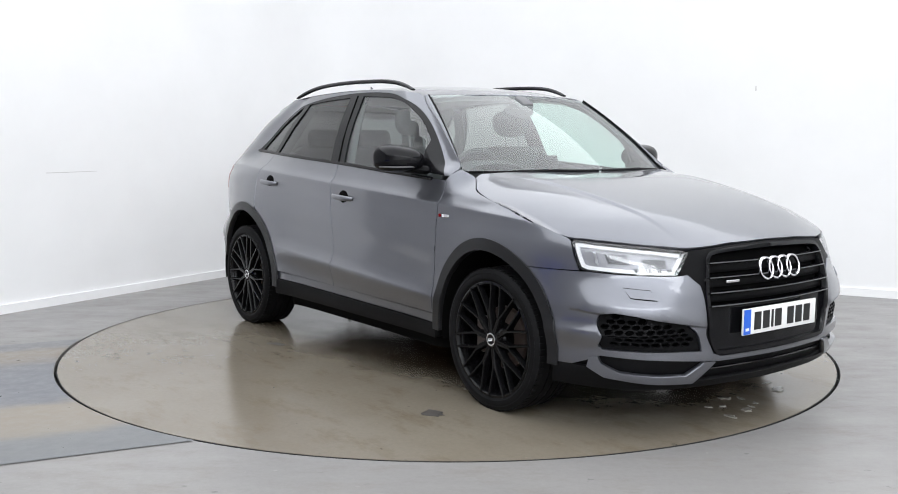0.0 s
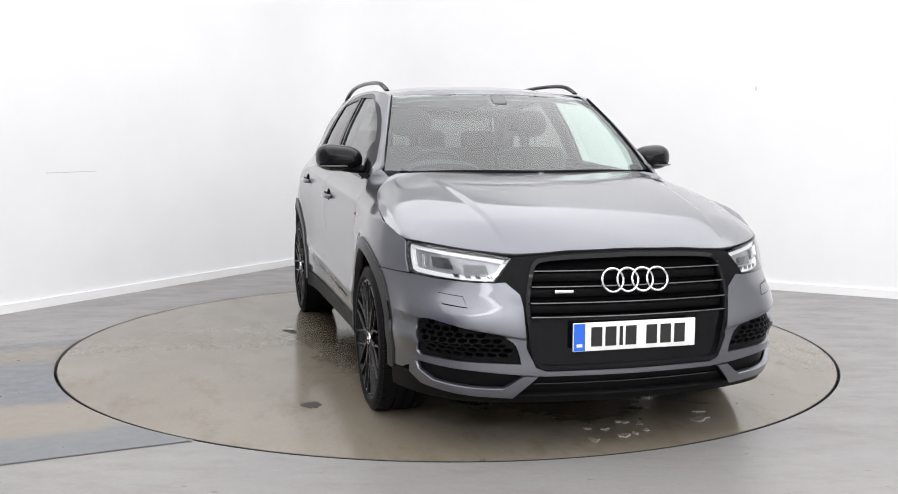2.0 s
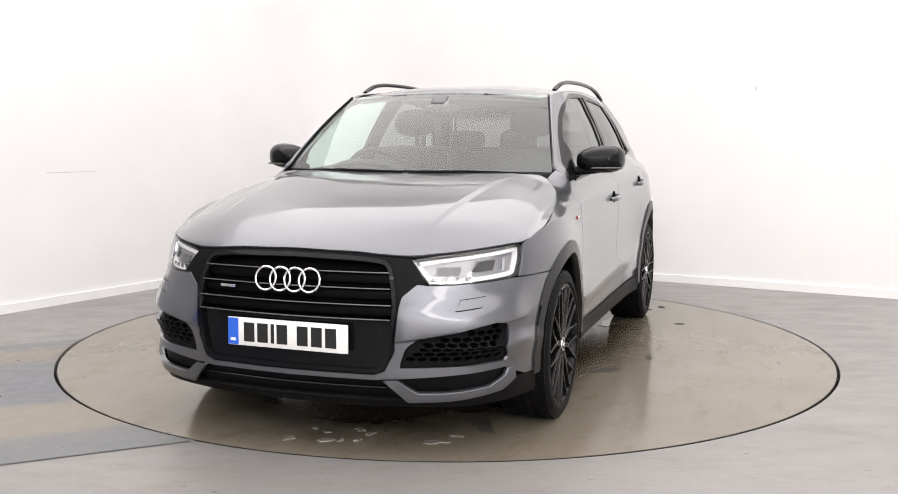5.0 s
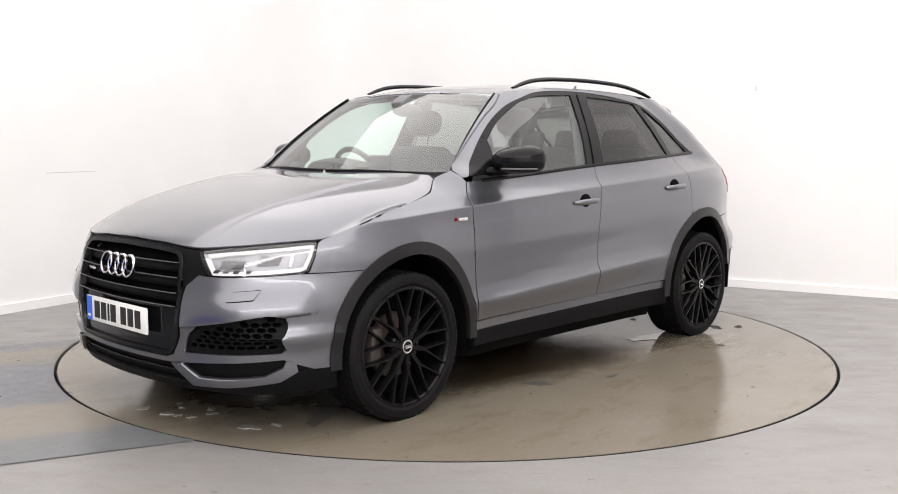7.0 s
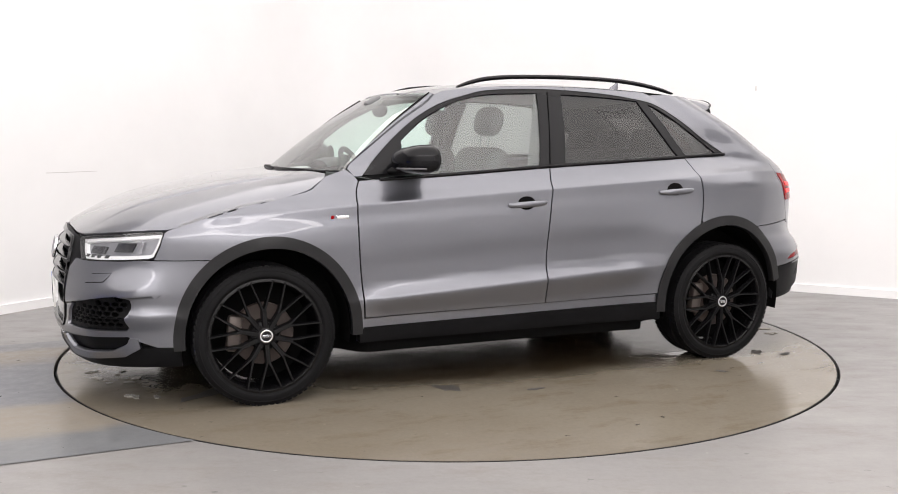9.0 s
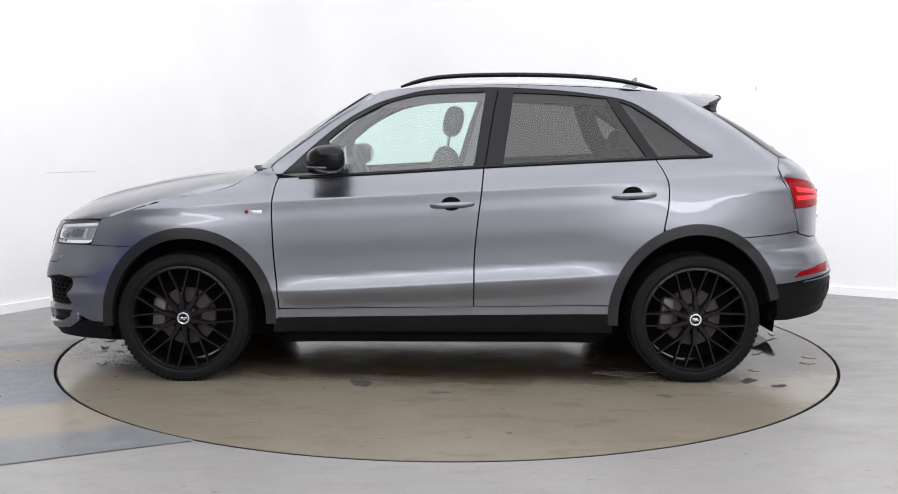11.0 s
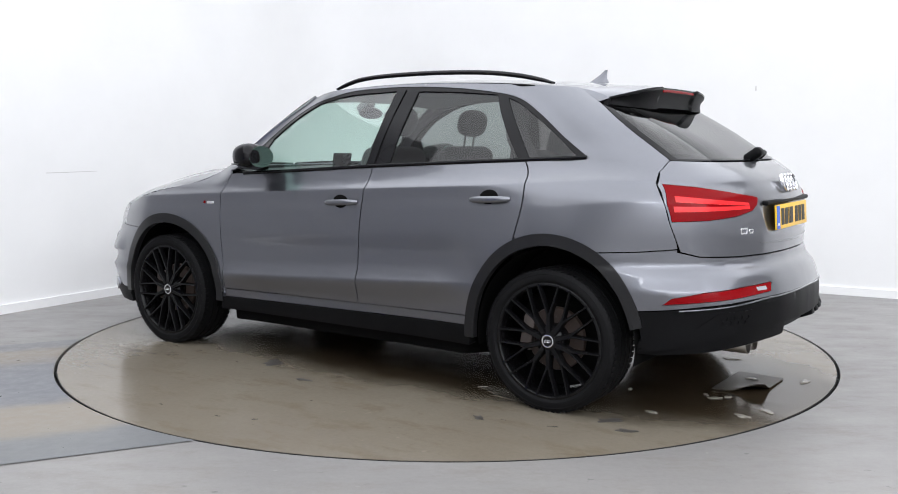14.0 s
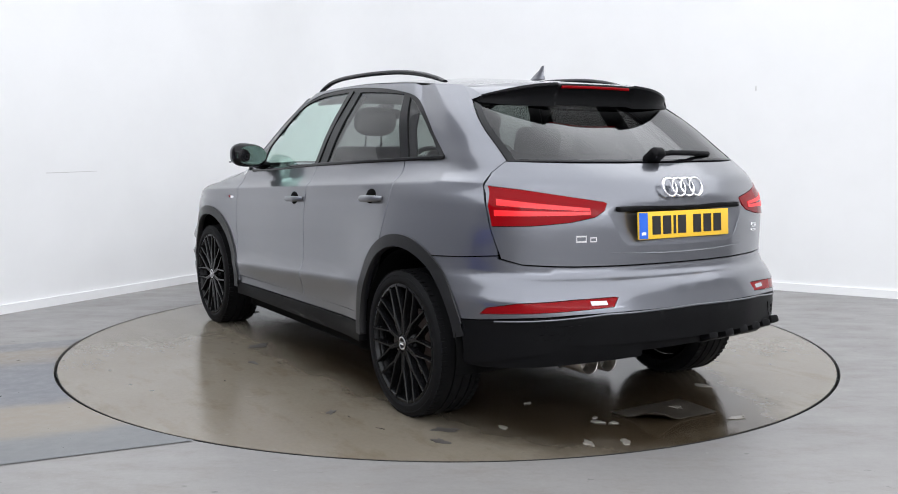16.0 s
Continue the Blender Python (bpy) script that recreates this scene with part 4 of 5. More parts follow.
for sgn in (1, -1):
    lamp = new("headlight")
    lamp.parent = car_root
    line = LAMP * [sgn, 1]
    skin("housing", LAMP_SHELL, lamp, inset(line, 0.002), FRONT, step=0.03, lift=-0.040, flange=0)
    skin("light_strip", LAMP_WHITE, lamp, inset(line, 0.006), FRONT, step=0.02, lift=-0.022, flange=0.02, holes=[inset(line, 0.021)], label="lit white daytime light strip")
    skin("rim", GLOSS, lamp, inset(line, -0.004), FRONT, step=0.02, lift=-0.006, flange=0.03, holes=[inset(line, 0.004)])
    a0, a1 = float(F([(0.57, 0.73)])[0, 0]), float(F([(0.79, 0.73)])[0, 0])
    for frac, w, zc, h in ((0.16, 0.052, 0.731, 0.017), (0.66, 0.050, 0.745, 0.021)):
        cell = lamp_cell((a0 + (a1 - a0) * frac, zc), w, h, 0.2) * [sgn, 1]
        skin("lamp_module", DARK_GLASS, lamp, cell, FRONT, step=0.03, lift=-0.028, flange=0.02, label="dark projector module")
    for frac in (-0.02, 0.12, 0.26, 0.42):
        cell = lamp_cell((a0 + (a1 - a0) * frac, 0.700), 0.012, 0.007, 0.6) * [sgn, 1]
        skin("led_cell", DARK_GLASS, lamp, cell, FRONT, step=0.03, lift=-0.019, flange=0.005)
    cell = lamp_cell((a0 + (a1 - a0) * 0.95, 0.745), 0.007, 0.026, 0.0) * [sgn, 1]
    skin("side_light", LAMP_CHROME, lamp, cell, FRONT, step=0.02, lift=-0.018, flange=0.01)
    for ob in skin("lens", LENS, lamp, line, FRONT, step=0.04, lift=-0.001, flange=0):
        ob.visible_shadow = False
    washer = F([(0.648, 0.583), (0.66, 0.620), (0.735, 0.628), (0.728, 0.592)]) * [sgn, 1]
    skin("washer_gap", VOID, car_root, inset(washer, -0.003), FRONT, step=0.03, lift=0.0015, flange=0)
    skin("washer_cover", PAINT, car_root, washer, FRONT, step=0.03, lift=0.004, flange=0.005)
# ---------------------------------------------------------------- rear end
def R(pts):
    p = from_end(pts, -1)
    p[:, 0] = ARC_END - p[:, 0]
    return p


def R_side(pts):
    p = from_side(pts)
    p[:, 0] = ARC_END - p[:, 0]
    return p


edge_gate = [(-1.766, 1.136), (-1.744, 1.09), (-1.753, 1.036), (-1.794, 0.96), (-1.819, 0.88), (-1.846, 0.80)]
gate_half = clean([[0, 1.128]], R([(0.2, 1.128), (0.45, 1.130)]), R_side(edge_gate), R([(0.755, 0.755), (0.70, 0.735), (0.52, 0.728)]), [[0, 0.728]])
RLAMP = clean(R_side([(-1.768, 1.042)]), R([(0.684, 1.030), (0.516, 1.000), (0.40, 0.982), (0.385, 0.975), (0.40, 0.945), (0.44, 0.920), (0.537, 0.900), (0.675, 0.886)]), R_side([(-1.825, 0.880), (-1.800, 0.96)]))
PLATE_HOLE = mirrored(clean([[0, 0.965]], R([(0.2, 0.965), (0.40, 0.962), (0.39, 0.935), (0.33, 0.83), (0.30, 0.805), (0.15, 0.80)]), [[0, 0.80]]))
skin("tailgate", PAINT, car_root, mirrored(gate_half), rear, holes=[RLAMP, RLAMP * [-1, 1], PLATE_HOLE], step=0.035)


def plate_recess(a, b):
    """The hollow for the number plate, deepest in the middle."""
    p = rear(a, b)
    a, b = np.asarray(a, float), np.asarray(b, float)
    deep = 0.032 * smooth(0.42 - np.abs(a), 0.0, 0.20) * smooth(0.966 - b, 0.0, 0.035) * smooth(b - 0.795, 0.0, 0.10)
    p[..., 0] = p[..., 0] + deep
    return p


skin("plate_recess", PAINT, car_root, PLATE_HOLE, plate_recess, step=0.016, flange=0)
number_plate(pose(-2.116, 0, 0.882, -4, 0, -90), (0.85, 0.52, 0.03), car_root, "rear_number_plate")
bm = bmesh.new()
box(bm, (0.05, 0.70, 0.022), pose(-2.080, 0, 0.951), 0.008)
part("plate_light_bar", bm, BLACK, car_root)
ring_badge("emblem_ring", (-2.098, 0, 1.034), 0.0365, 0.050, 0.35, 1, car_root)
for y, w, h, z in ((0.50, 0.045, 0.028, 0.836), (0.452, 0.028, 0.020, 0.833), (-0.52, 0.050, 0.020, 0.850), (-0.52, 0.055, 0.009, 0.828)):
    a = float(R([(abs(y), z)])[0, 0]) * (1 if y > 0 else -1)
    sq = np.array([(a - w / 2, z - h / 2), (a + w / 2, z - h / 2), (a + w / 2, z + h / 2), (a - w / 2, z + h / 2)])
    skin("boot_badge", CHROME, car_root, sq, rear, step=0.02, lift=0.004, flange=0.004, holes=[inset(sq, min(w, h) * 0.28)])

RED_GLOW = glow("lit_red_lamp", (0.72, 0.006, 0.010), 0.28)
for sgn in (1, -1):
    lamp = new("tail_lamp")
    lamp.parent = car_root
    line = RLAMP * [sgn, 1]
    skin("lamp_shell", RED, lamp, inset(line, 0.003), rear, step=0.025, lift=0.004, flange=0.02, label="red tail lamp lens")
    # raised light bars inside the lens
    for k, zf in enumerate((0.25, 0.55)):
        p0, p1 = R_side([(-1.83, 0.90 + zf * 0.14)])[0], R([(0.46, 0.925 + zf * 0.045)])[0]
        bar = np.array([p0 + [0, -0.012], p1 + [0, -0.006], p1 + [0, 0.006], p0 + [0, 0.012]]) * [sgn, 1]
        skin("light_bar", RED_GLOW, lamp, bar, rear, step=0.03, lift=0.0065, flange=0.003)

# rear window, spoiler and pillars
def rear_glass(a, b):
    """The rear screen is flatter across its top than the corners beside it."""
    p = rear(a, b)
    p[..., 0] = p[..., 0] + 0.05 * np.clip(1 - (p[..., 1] / 0.58) ** 2, 0, 1) * smooth(np.asarray(b, float), 1.14, 1.36)
    return p


glass_half = clean([[0, 1.138]], R([(0.3, 1.139), (0.50, 1.140)]), R_side(rev(C_EDGE + [-0.005, 0.0])[:-5]), R([(0.4, 1.42)]), [[0, 1.425]])
gl = mirrored(glass_half)
gl_in = (gl - [0, 1.28]) * [0.93, 0.95] + [0, 1.280]
skin("rear_window_frame", GLOSS, car_root, gl, rear_glass, holes=[gl_in], step=0.03, lift=-0.002, label="gloss black rear window border")
for ob in skin("rear_window", REAR_GLASS, car_root, (gl_in - [0, 1.28]) * 1.01 + [0, 1.28], rear_glass, step=0.06, lift=-0.005, flange=0):
    ob.visible_shadow = False


def spoiler_lines(u):
    """Across the spoiler: the joint with the roof, the upper and the lower edge of its rear face."""
    a = np.abs(np.asarray(u, float))
    notch = 1 - smooth(a, 0.385, 0.425)
    y = u * (0.560 - 0.018 * (1 - a))
    xf = -1.347 + 0.083 * a ** 2.4
    front = np.stack([xf, u * 0.538, roof(xf, u * 0.538)[..., 2]], -1)
    top = np.stack([-1.560 + 0.135 * a ** 5 + 0.016 * notch, y, 1.479 - 0.062 * a ** 3.2 - 0.006 * notch], -1)
    low = np.stack([-1.528 + 0.100 * a ** 5 + 0.012 * notch, y + 0.008 * np.sign(u) * a, 1.374 + 0.016 * a ** 6 + 0.008 * notch], -1)
    return front, top, low


def spoiler_top(u, v):
    """v runs from 0 at the roof to 1 at the trailing edge."""
    u, v = np.broadcast_arrays(np.asarray(u, float), np.asarray(v, float))
    f, t, _ = spoiler_lines(u)
    p = f + (t - f) * v[..., None]
    p[..., 2] += 0.028 * v * (1 - v)
    return p


def spoiler_face(u, v):
    """The rear face, from the trailing edge (v = 0) down to the glass (v = 1), slightly hollow."""
    u, v = np.broadcast_arrays(np.asarray(u, float), np.asarray(v, float))
    _, t, b = spoiler_lines(u)
    p = t + (b - t) * v[..., None]
    p[..., 0] += 0.012 * np.sin(math.pi * v)
    return p


sq = np.vstack([np.stack([us, 0 * us], -1), np.stack([us[::-1], 0 * us + 1], -1)])
skin("roof_spoiler", PAINT, car_root, sq * [1, 0.93] + [0, 0.012], spoiler_top, step=0.03, scale=(0.6, 0.3), flange=0.008, away=(-1.4, 0, 1.2))
skin("spoiler_lip", GLOSS, car_root, sq * [1, 0.055] + [0, 0.945], spoiler_top, step=0.03, scale=(0.6, 0.3), flange=0.008, away=(-1.4, 0, 1.2), label="gloss black trailing edge of the spoiler")
skin("spoiler_face", BLACK, car_root, sq, spoiler_face, step=0.03, scale=(0.6, 0.12), flange=0.01, away=(-1.0, 0, 1.4), label="black rear face of the spoiler")
# the closed ends and the body-coloured ears beside the wing
for sgn in (1, -1):
    bm = bmesh.new()
    f, t, b = [q[0] for q in spoiler_lines(np.array([1.0 * sgn]))]
    edge = [wall(s_of(0, x, z), z) * [1, sgn, 1] for x, z in ((-1.270, 1.464), (-1.325, 1.432), (-1.378, 1.401))]
    top_row = [spoiler_top(np.array(1.0 * sgn), np.array(v)) for v in (0.0, 0.5, 1.0)]
    va = [bm.verts.new(tuple(q + [0, 0, 0.001])) for q in top_row]
    vb = [bm.verts.new(tuple(q - np.array([0.003, 0.002 * sgn, 0]))) for q in edge]
    for k in range(2):
        bm.faces.new((va[k], va[k + 1], vb[k + 1], vb[k]))
    bmesh.ops.recalc_face_normals(bm, faces=bm.faces)
    part("spoiler_ear", bm, PAINT, car_root)
    bm = bmesh.new()
    ring = [bm.verts.new(tuple(q)) for q in (top_row[2], b, np.array([-1.375, 0.575 * sgn, 1.385]), edge[2])]
    bm.faces.new(ring)
    r2 = bmesh.ops.extrude_face_region(bm, geom=bm.faces[:])
    for v in r2["geom"]:
        if isinstance(v, bmesh.types.BMVert):
            v.co.y -= 0.012 * sgn
    bmesh.ops.recalc_face_normals(bm, faces=bm.faces)
    part("spoiler_end", bm, BLACK, car_root)
bm = bmesh.new()
tube(bm, [tuple(spoiler_face(np.array(u), np.array(0.10)) + [-0.004, 0, 0]) for u in np.linspace(-0.37, 0.37, 16)], oval(0.004, 0.007))
part("brake_light", bm, RED, car_root, "narrow red high brake light")

# shallow fold under the plate
bm = bmesh.new()
fa = np.linspace(-0.40, 0.40, 40)
tube(bm, rear(fa, 0.768 + 0.010 * (fa / 0.4) ** 2), lambda t: oval(0.003 + 0.004 * math.sin(t * math.pi), 0.001 + 0.004 * math.sin(t * math.pi), 8))
part("tailgate_fold", bm, PAINT, car_root)

# wiper
bm = bmesh.new()
box(bm, (0.10, 0.075, 0.05), pose(-1.925, -0.0, 1.155, 0, 35, 0), 0.02, 3)
part("wiper_hub", bm, BLACK, car_root)
bm = bmesh.new()
tube(bm, [(-1.935, 0.02, 1.165), (-1.93, -0.10, 1.172), (-1.905, -0.25, 1.170), (-1.865, -0.40, 1.165)], oval(0.010, 0.012))
part("wiper_arm", bm, BLACK, car_root)

# rear bumper: painted top, reflectors, black lower part with an exhaust
top_half = clean([[0, 0.722]], R([(0.52, 0.722), (0.70, 0.729), (0.765, 0.752)]), R_side([(-1.848, 0.762), (-1.70, 0.748), arch_at(ARCH_R, 0.737, False)]),
                 R_side([p for p in rev(arch_line(ARCH_R, 100, 184, -0.012, 40)) if 0.51 < p[1] < 0.735][::-1]), R_side([(-1.70, 0.50), (-1.80, 0.508)]), R([(0.75, 0.530), (0.57, 0.548), (0.34, 0.555)]), [[0, 0.558]])
REFL = clean(R_side([(-1.810, 0.530), (-1.850, 0.562)]), R([(0.746, 0.590), (0.56, 0.606), (0.40, 0.612), (0.385, 0.608), (0.41, 0.572), (0.57, 0.562), (0.751, 0.546)]))
skin("rear_bumper", PAINT, car_root, mirrored(top_half), rear, holes=[REFL, REFL * [-1, 1]], step=0.035, flange=0.012)
for sgn in (1, -1):
    skin("rear_reflector", RED, car_root, inset(REFL * [sgn, 1], 0.002), rear, step=0.03, lift=-0.004, flange=0.01, label="narrow red rear reflector")
    a = float(R([(0.47, 0.585)])[0, 0])
    skin("reversing_light", GREY_LAMP, car_root, lamp_cell((a * sgn, 0.590), 0.035, 0.008, 0.3), rear, step=0.03, lift=-0.002, flange=0.003)
arch_low = [p for p in arch_line(ARCH_R, 120, 188, -0.012, 40) if 0.335 < p[1] < 0.495]
low_half = clean([[0, 0.552]], R([(0.34, 0.549), (0.57, 0.542), (0.75, 0.524)]), R_side([(-1.80, 0.502), (-1.70, 0.494)]), R_side(arch_low), R_side([(-1.72, 0.325), (-1.80, 0.330)]), R([(0.74, 0.370), (0.65, 0.395), (0.60, 0.425), (0.34, 0.425)]), [[0, 0.425]])
skin("lower_rear_bumper", BLACK, car_root, mirrored(low_half), rear, step=0.035, flange=0.03, label="black plastic lower rear bumper")
val = clean([[0, 0.44]], R([(0.34, 0.44), (0.60, 0.44), (0.76, 0.39)]), R_side([(-1.80, 0.355), (-1.78, 0.340)]), R([(0.60, 0.345), (0.34, 0.37)]), [[0, 0.375]])
skin("rear_valance", BLACK, car_root, mirrored(val), rear, step=0.035, lift=-0.045, flange=0.02)
bead = rear(np.linspace(-1, 1, 60) * float(R([(0.80, 0.515)])[0, 0]), np.interp(np.abs(np.linspace(-1, 1, 60)), [0, 0.5, 1], [0.555, 0.546, 0.508]))
bm = bmesh.new()
tube(bm, bead, oval(0.005, 0.004))
part("bumper_bead", bm, PAINT, car_root)
for k in range(6):
    bm = bmesh.new()
    y = -0.62 + k * 0.105
    box(bm, (0.085, 0.055, 0.035), pose(float(rear(np.array([y]), np.array([0.42]))[0, 0]) + 0.035, y, 0.405, 0, 22, 0), 0.010)
    part("diffuser_fin", bm, BLACK, car_root)
for sgn in (1, -1):
    tri = R([(0.70, 0.50), (0.55, 0.505), (0.575, 0.44), (0.68, 0.425), (0.76, 0.43)]) * [sgn, 1]
    lo, hi = tri.min(0), tri.max(0)
    cells = []
    for i, zz in enumerate(np.arange(lo[1] + 0.012, hi[1], 0.02)):
        for ss in np.arange(lo[0] + (i % 2) * 0.02, hi[0], 0.04):
            hexa = np.array([(ss + 0.017 * cx, zz + 0.0105 * cz) for cx, cz in ((-1, 0), (-0.55, 1), (0.55, 1), (1, 0), (0.55, -1), (-0.55, -1))])
            if inside(inset(tri, 0.008), hexa).all():
                cells.append(hexa)
    skin("rear_vent", BLACK, car_root, tri, rear, step=0.03, lift=0.003, flange=0.004, holes=cells)
DULL = material("dull_exhaust_steel", (0.40, 0.38, 0.35), 0.38, 1.0)
sill_left = clean(R([(0.28, 0.45), (0.60, 0.45), (0.74, 0.40)]), R_side([(-1.80, 0.37), (-1.72, 0.37), (-1.70, 0.31), (-1.80, 0.305)]), R([(0.74, 0.318), (0.62, 0.335), (0.45, 0.350), (0.28, 0.362)]))
skin("exhaust_surround", BLACK, car_root, sill_left, rear, step=0.035, lift=-0.014, flange=0.03, label="black lower valance beside the exhaust")
for y in (0.470, 0.370):
    bm = bmesh.new()
    n = 32
    rings = []
    for x, r in ((-1.92, 0.045), (-2.073, 0.045), (-2.078, 0.0435), (-2.076, 0.041), (-2.015, 0.039)):
        rings.append([bm.verts.new((x + 0.10 * r * math.sin(2 * math.pi * k / n), y + r * math.cos(2 * math.pi * k / n), 0.338 + r * math.sin(2 * math.pi * k / n))) for k in range(n)])
    for a, b in zip(rings, rings[1:]):
        for k in range(n):
            bm.faces.new((a[k], a[(k + 1) % n], b[(k + 1) % n], b[k]))
    bm.faces.new(rings[-1])
    bmesh.ops.recalc_face_normals(bm, faces=bm.faces)
    part("exhaust_tip", bm, DULL, car_root, "round chrome exhaust tip")
# ---------------------------------------------------------------- sides, wheels and roof
def arch_trim(arch, a0, a1):
    out = ellipse(arch[0], arch[1], arch[2], arch[3], a0, a1, 60)
    inn = ellipse(arch[0], arch[1] - 0.004, arch[2] - 0.050, arch[3] - 0.050, a1, a0, 60)
    return from_side(np.vstack([out, inn]))


for arch, a0, a1 in ((ARCH_F, -6, 184), (ARCH_R, -4, 168)):
    skin("wheel_arch_trim", ARCH_TRIM, car_root, arch_trim(arch, a0, a1), both=True, step=0.02, lift=0.008, flange=0.035, label="black plastic wheel arch trim")
sx = np.linspace(0.845, -0.875, 20)
strip = np.vstack([np.stack([sx, 0.367 + (0.82 - sx) * 0.014], -1), np.stack([sx[::-1], 0.326 + (0.82 - sx[::-1]) * 0.014], -1)])
skin("sill_strip", PAINT, car_root, from_side(strip), both=True, step=0.03, lift=-0.010, flange=0.02, label="body-coloured strip along the sill")
sill = np.vstack([np.stack([sx, 0.323 + (0.82 - sx) * 0.014], -1), np.stack([sx[::-1], 0.255 + 0 * sx], -1)])
skin("sill", BLACK, car_root, from_side(sill), both=True, step=0.04, lift=0.002, flange=0.05, label="black plastic sill beneath the doors")
for side in (1, -1):
    bm = bmesh.new()
    tube(bm, [(x, side * (float(edge_y(x, z)) - 0.001), z) for x, z in ((-0.226, 1.095), (-0.248, 1.22), (-0.272, 1.35), (-0.300, 1.478))], oval(0.003, 0.003, 6), up=(0, 1, 0))
    part("door_gap", bm, VOID, car_root, "narrow gap between the door frames")
    bm = bmesh.new()
    tube(bm, [(x, side * (float(edge_y(x, z)) + 0.004), z) for x, z in belt_between(-1.40, 0.815)[::2]], oval(0.006, 0.009))
    part("waist_trim", bm, GLOSS, car_root)
    for hx, hz in ((-0.061, 0.905), (-0.975, 0.955)):
        y0 = float(edge_y(hx, hz))
        handle = new("door_handle")
        handle.parent = car_root
        bm = bmesh.new()
        bmesh.ops.create_uvsphere(bm, u_segments=28, v_segments=14, radius=1, matrix=pose(hx + 0.005, side * (y0 - 0.012), hz - 0.004) @ Matrix.Diagonal((0.064, 0.020, 0.046, 1)))
        part("handle_cup", bm, VOID, handle, "dark recess behind the handle")
        bm = bmesh.new()
        n = 22
        path = [(hx + dx, side * (y0 + 0.030 * (1 - (abs(dx) / 0.108) ** 4) - 0.002), hz - 0.004 - dx * 0.05) for dx in np.linspace(-0.106, 0.106, n)]
        tube(bm, path, lambda t: oval(0.010, 0.0155 * (1 - 0.35 * (2 * t - 1) ** 4), 14))
        part("grip", bm, PAINT, handle)
    bm = bmesh.new()
    y0 = float(edge_y(0.93, 0.861)) + 0.001
    box(bm, (0.016, 0.005, 0.016), pose(0.926 + side * 0.048, side * (y0 + 0.003), 0.862), 0.002)
    part("wing_badge_mark", bm, RED, car_root)
    bm = bmesh.new()
    box(bm, (0.060, 0.005, 0.016), pose(0.925, side * (y0 + 0.002), 0.861), 0.002)
    part("wing_badge", bm, CHROME, car_root, "small chrome badge on the front wing")

    # door mirror
    mirror = new("door_mirror")
    mirror.parent = car_root
    bm = bmesh.new()
    bmesh.ops.create_uvsphere(bm, u_segments=40, v_segments=24, radius=1)
    for v in bm.verts:
        x, y, z = v.co
        # a rounded wedge: flat glass to the rear, full and domed to the front
        x = x if x > 0 else x * 0.5
        y = math.copysign(abs(y) ** 0.72, y)
        z = math.copysign(abs(z) ** 0.75, z)
        taper = 1 - 0.20 * (1 - (y + 1) / 2) if z > 0 else 1
        v.co = (0.540 + x * 0.125 - y * 0.03, side * (0.902 + y * 0.118), 1.124 + z * (0.082 if z > 0 else 0.066) * taper + (0.004 * y))
    bmesh.ops.recalc_face_normals(bm, faces=bm.faces)
    cap = part("mirror_cap", bm, GLOSS, mirror, "gloss black mirror cap")
    bm = bmesh.new()
    tube(bm, [(0.62, side * 0.775, 1.070), (0.60, side * 0.83, 1.072), (0.565, side * 0.90, 1.078)], lambda t: oval(0.060 - 0.02 * t, 0.024 - 0.006 * t, 14))
    part("mirror_foot", bm, BLACK, mirror)
    bm = bmesh.new()
    tube(bm, [(0.540 + 0.118 * math.cos(a), side * (0.906 + 0.108 * math.sin(a)), 1.088) for a in np.linspace(-1.3, 1.45, 24)], oval(0.006, 0.0045))
    part("indicator_strip", bm, SATIN, mirror)
    bm = bmesh.new()
    bmesh.ops.create_circle(bm, cap_ends=True, segments=40, radius=1, matrix=pose(0.474, side * 0.908, 1.128, 0, -90, 0) @ Matrix.Diagonal((0.058, 0.092, 1, 1)))
    part("mirror_glass", bm, MIRROR, mirror, "mirror glass facing the rear")

    # roof rail
    rail = [(0.21, 1.498), (0.13, 1.524), (0.03, 1.545), (-0.14, 1.558), (-0.44, 1.563), (-0.73, 1.556), (-0.92, 1.538), (-1.05, 1.515), (-1.14, 1.493)]
    rp = spline([(x, z) for x, z in rail], 5)
    bm = bmesh.new()
    tube(bm, [(x, side * (0.572 + 0.012 * math.sin((x + 1.14) / 1.35 * math.pi)), z) for x, z in rp], lambda t: oval(0.016, 0.012 * (1 - 0.5 * abs(2 * t - 1) ** 6), 12))
    part("roof_rail", bm, GLOSS, car_root, "gloss black roof rail")
    bm = bmesh.new()
    tube(bm, [(x, side * 0.588, float(roof(x, 0.588)[2]) + 0.005) for x in np.linspace(0.19, -1.12, 40)], oval(0.012, 0.006))
    part("rail_base", bm, BLACK, car_root)

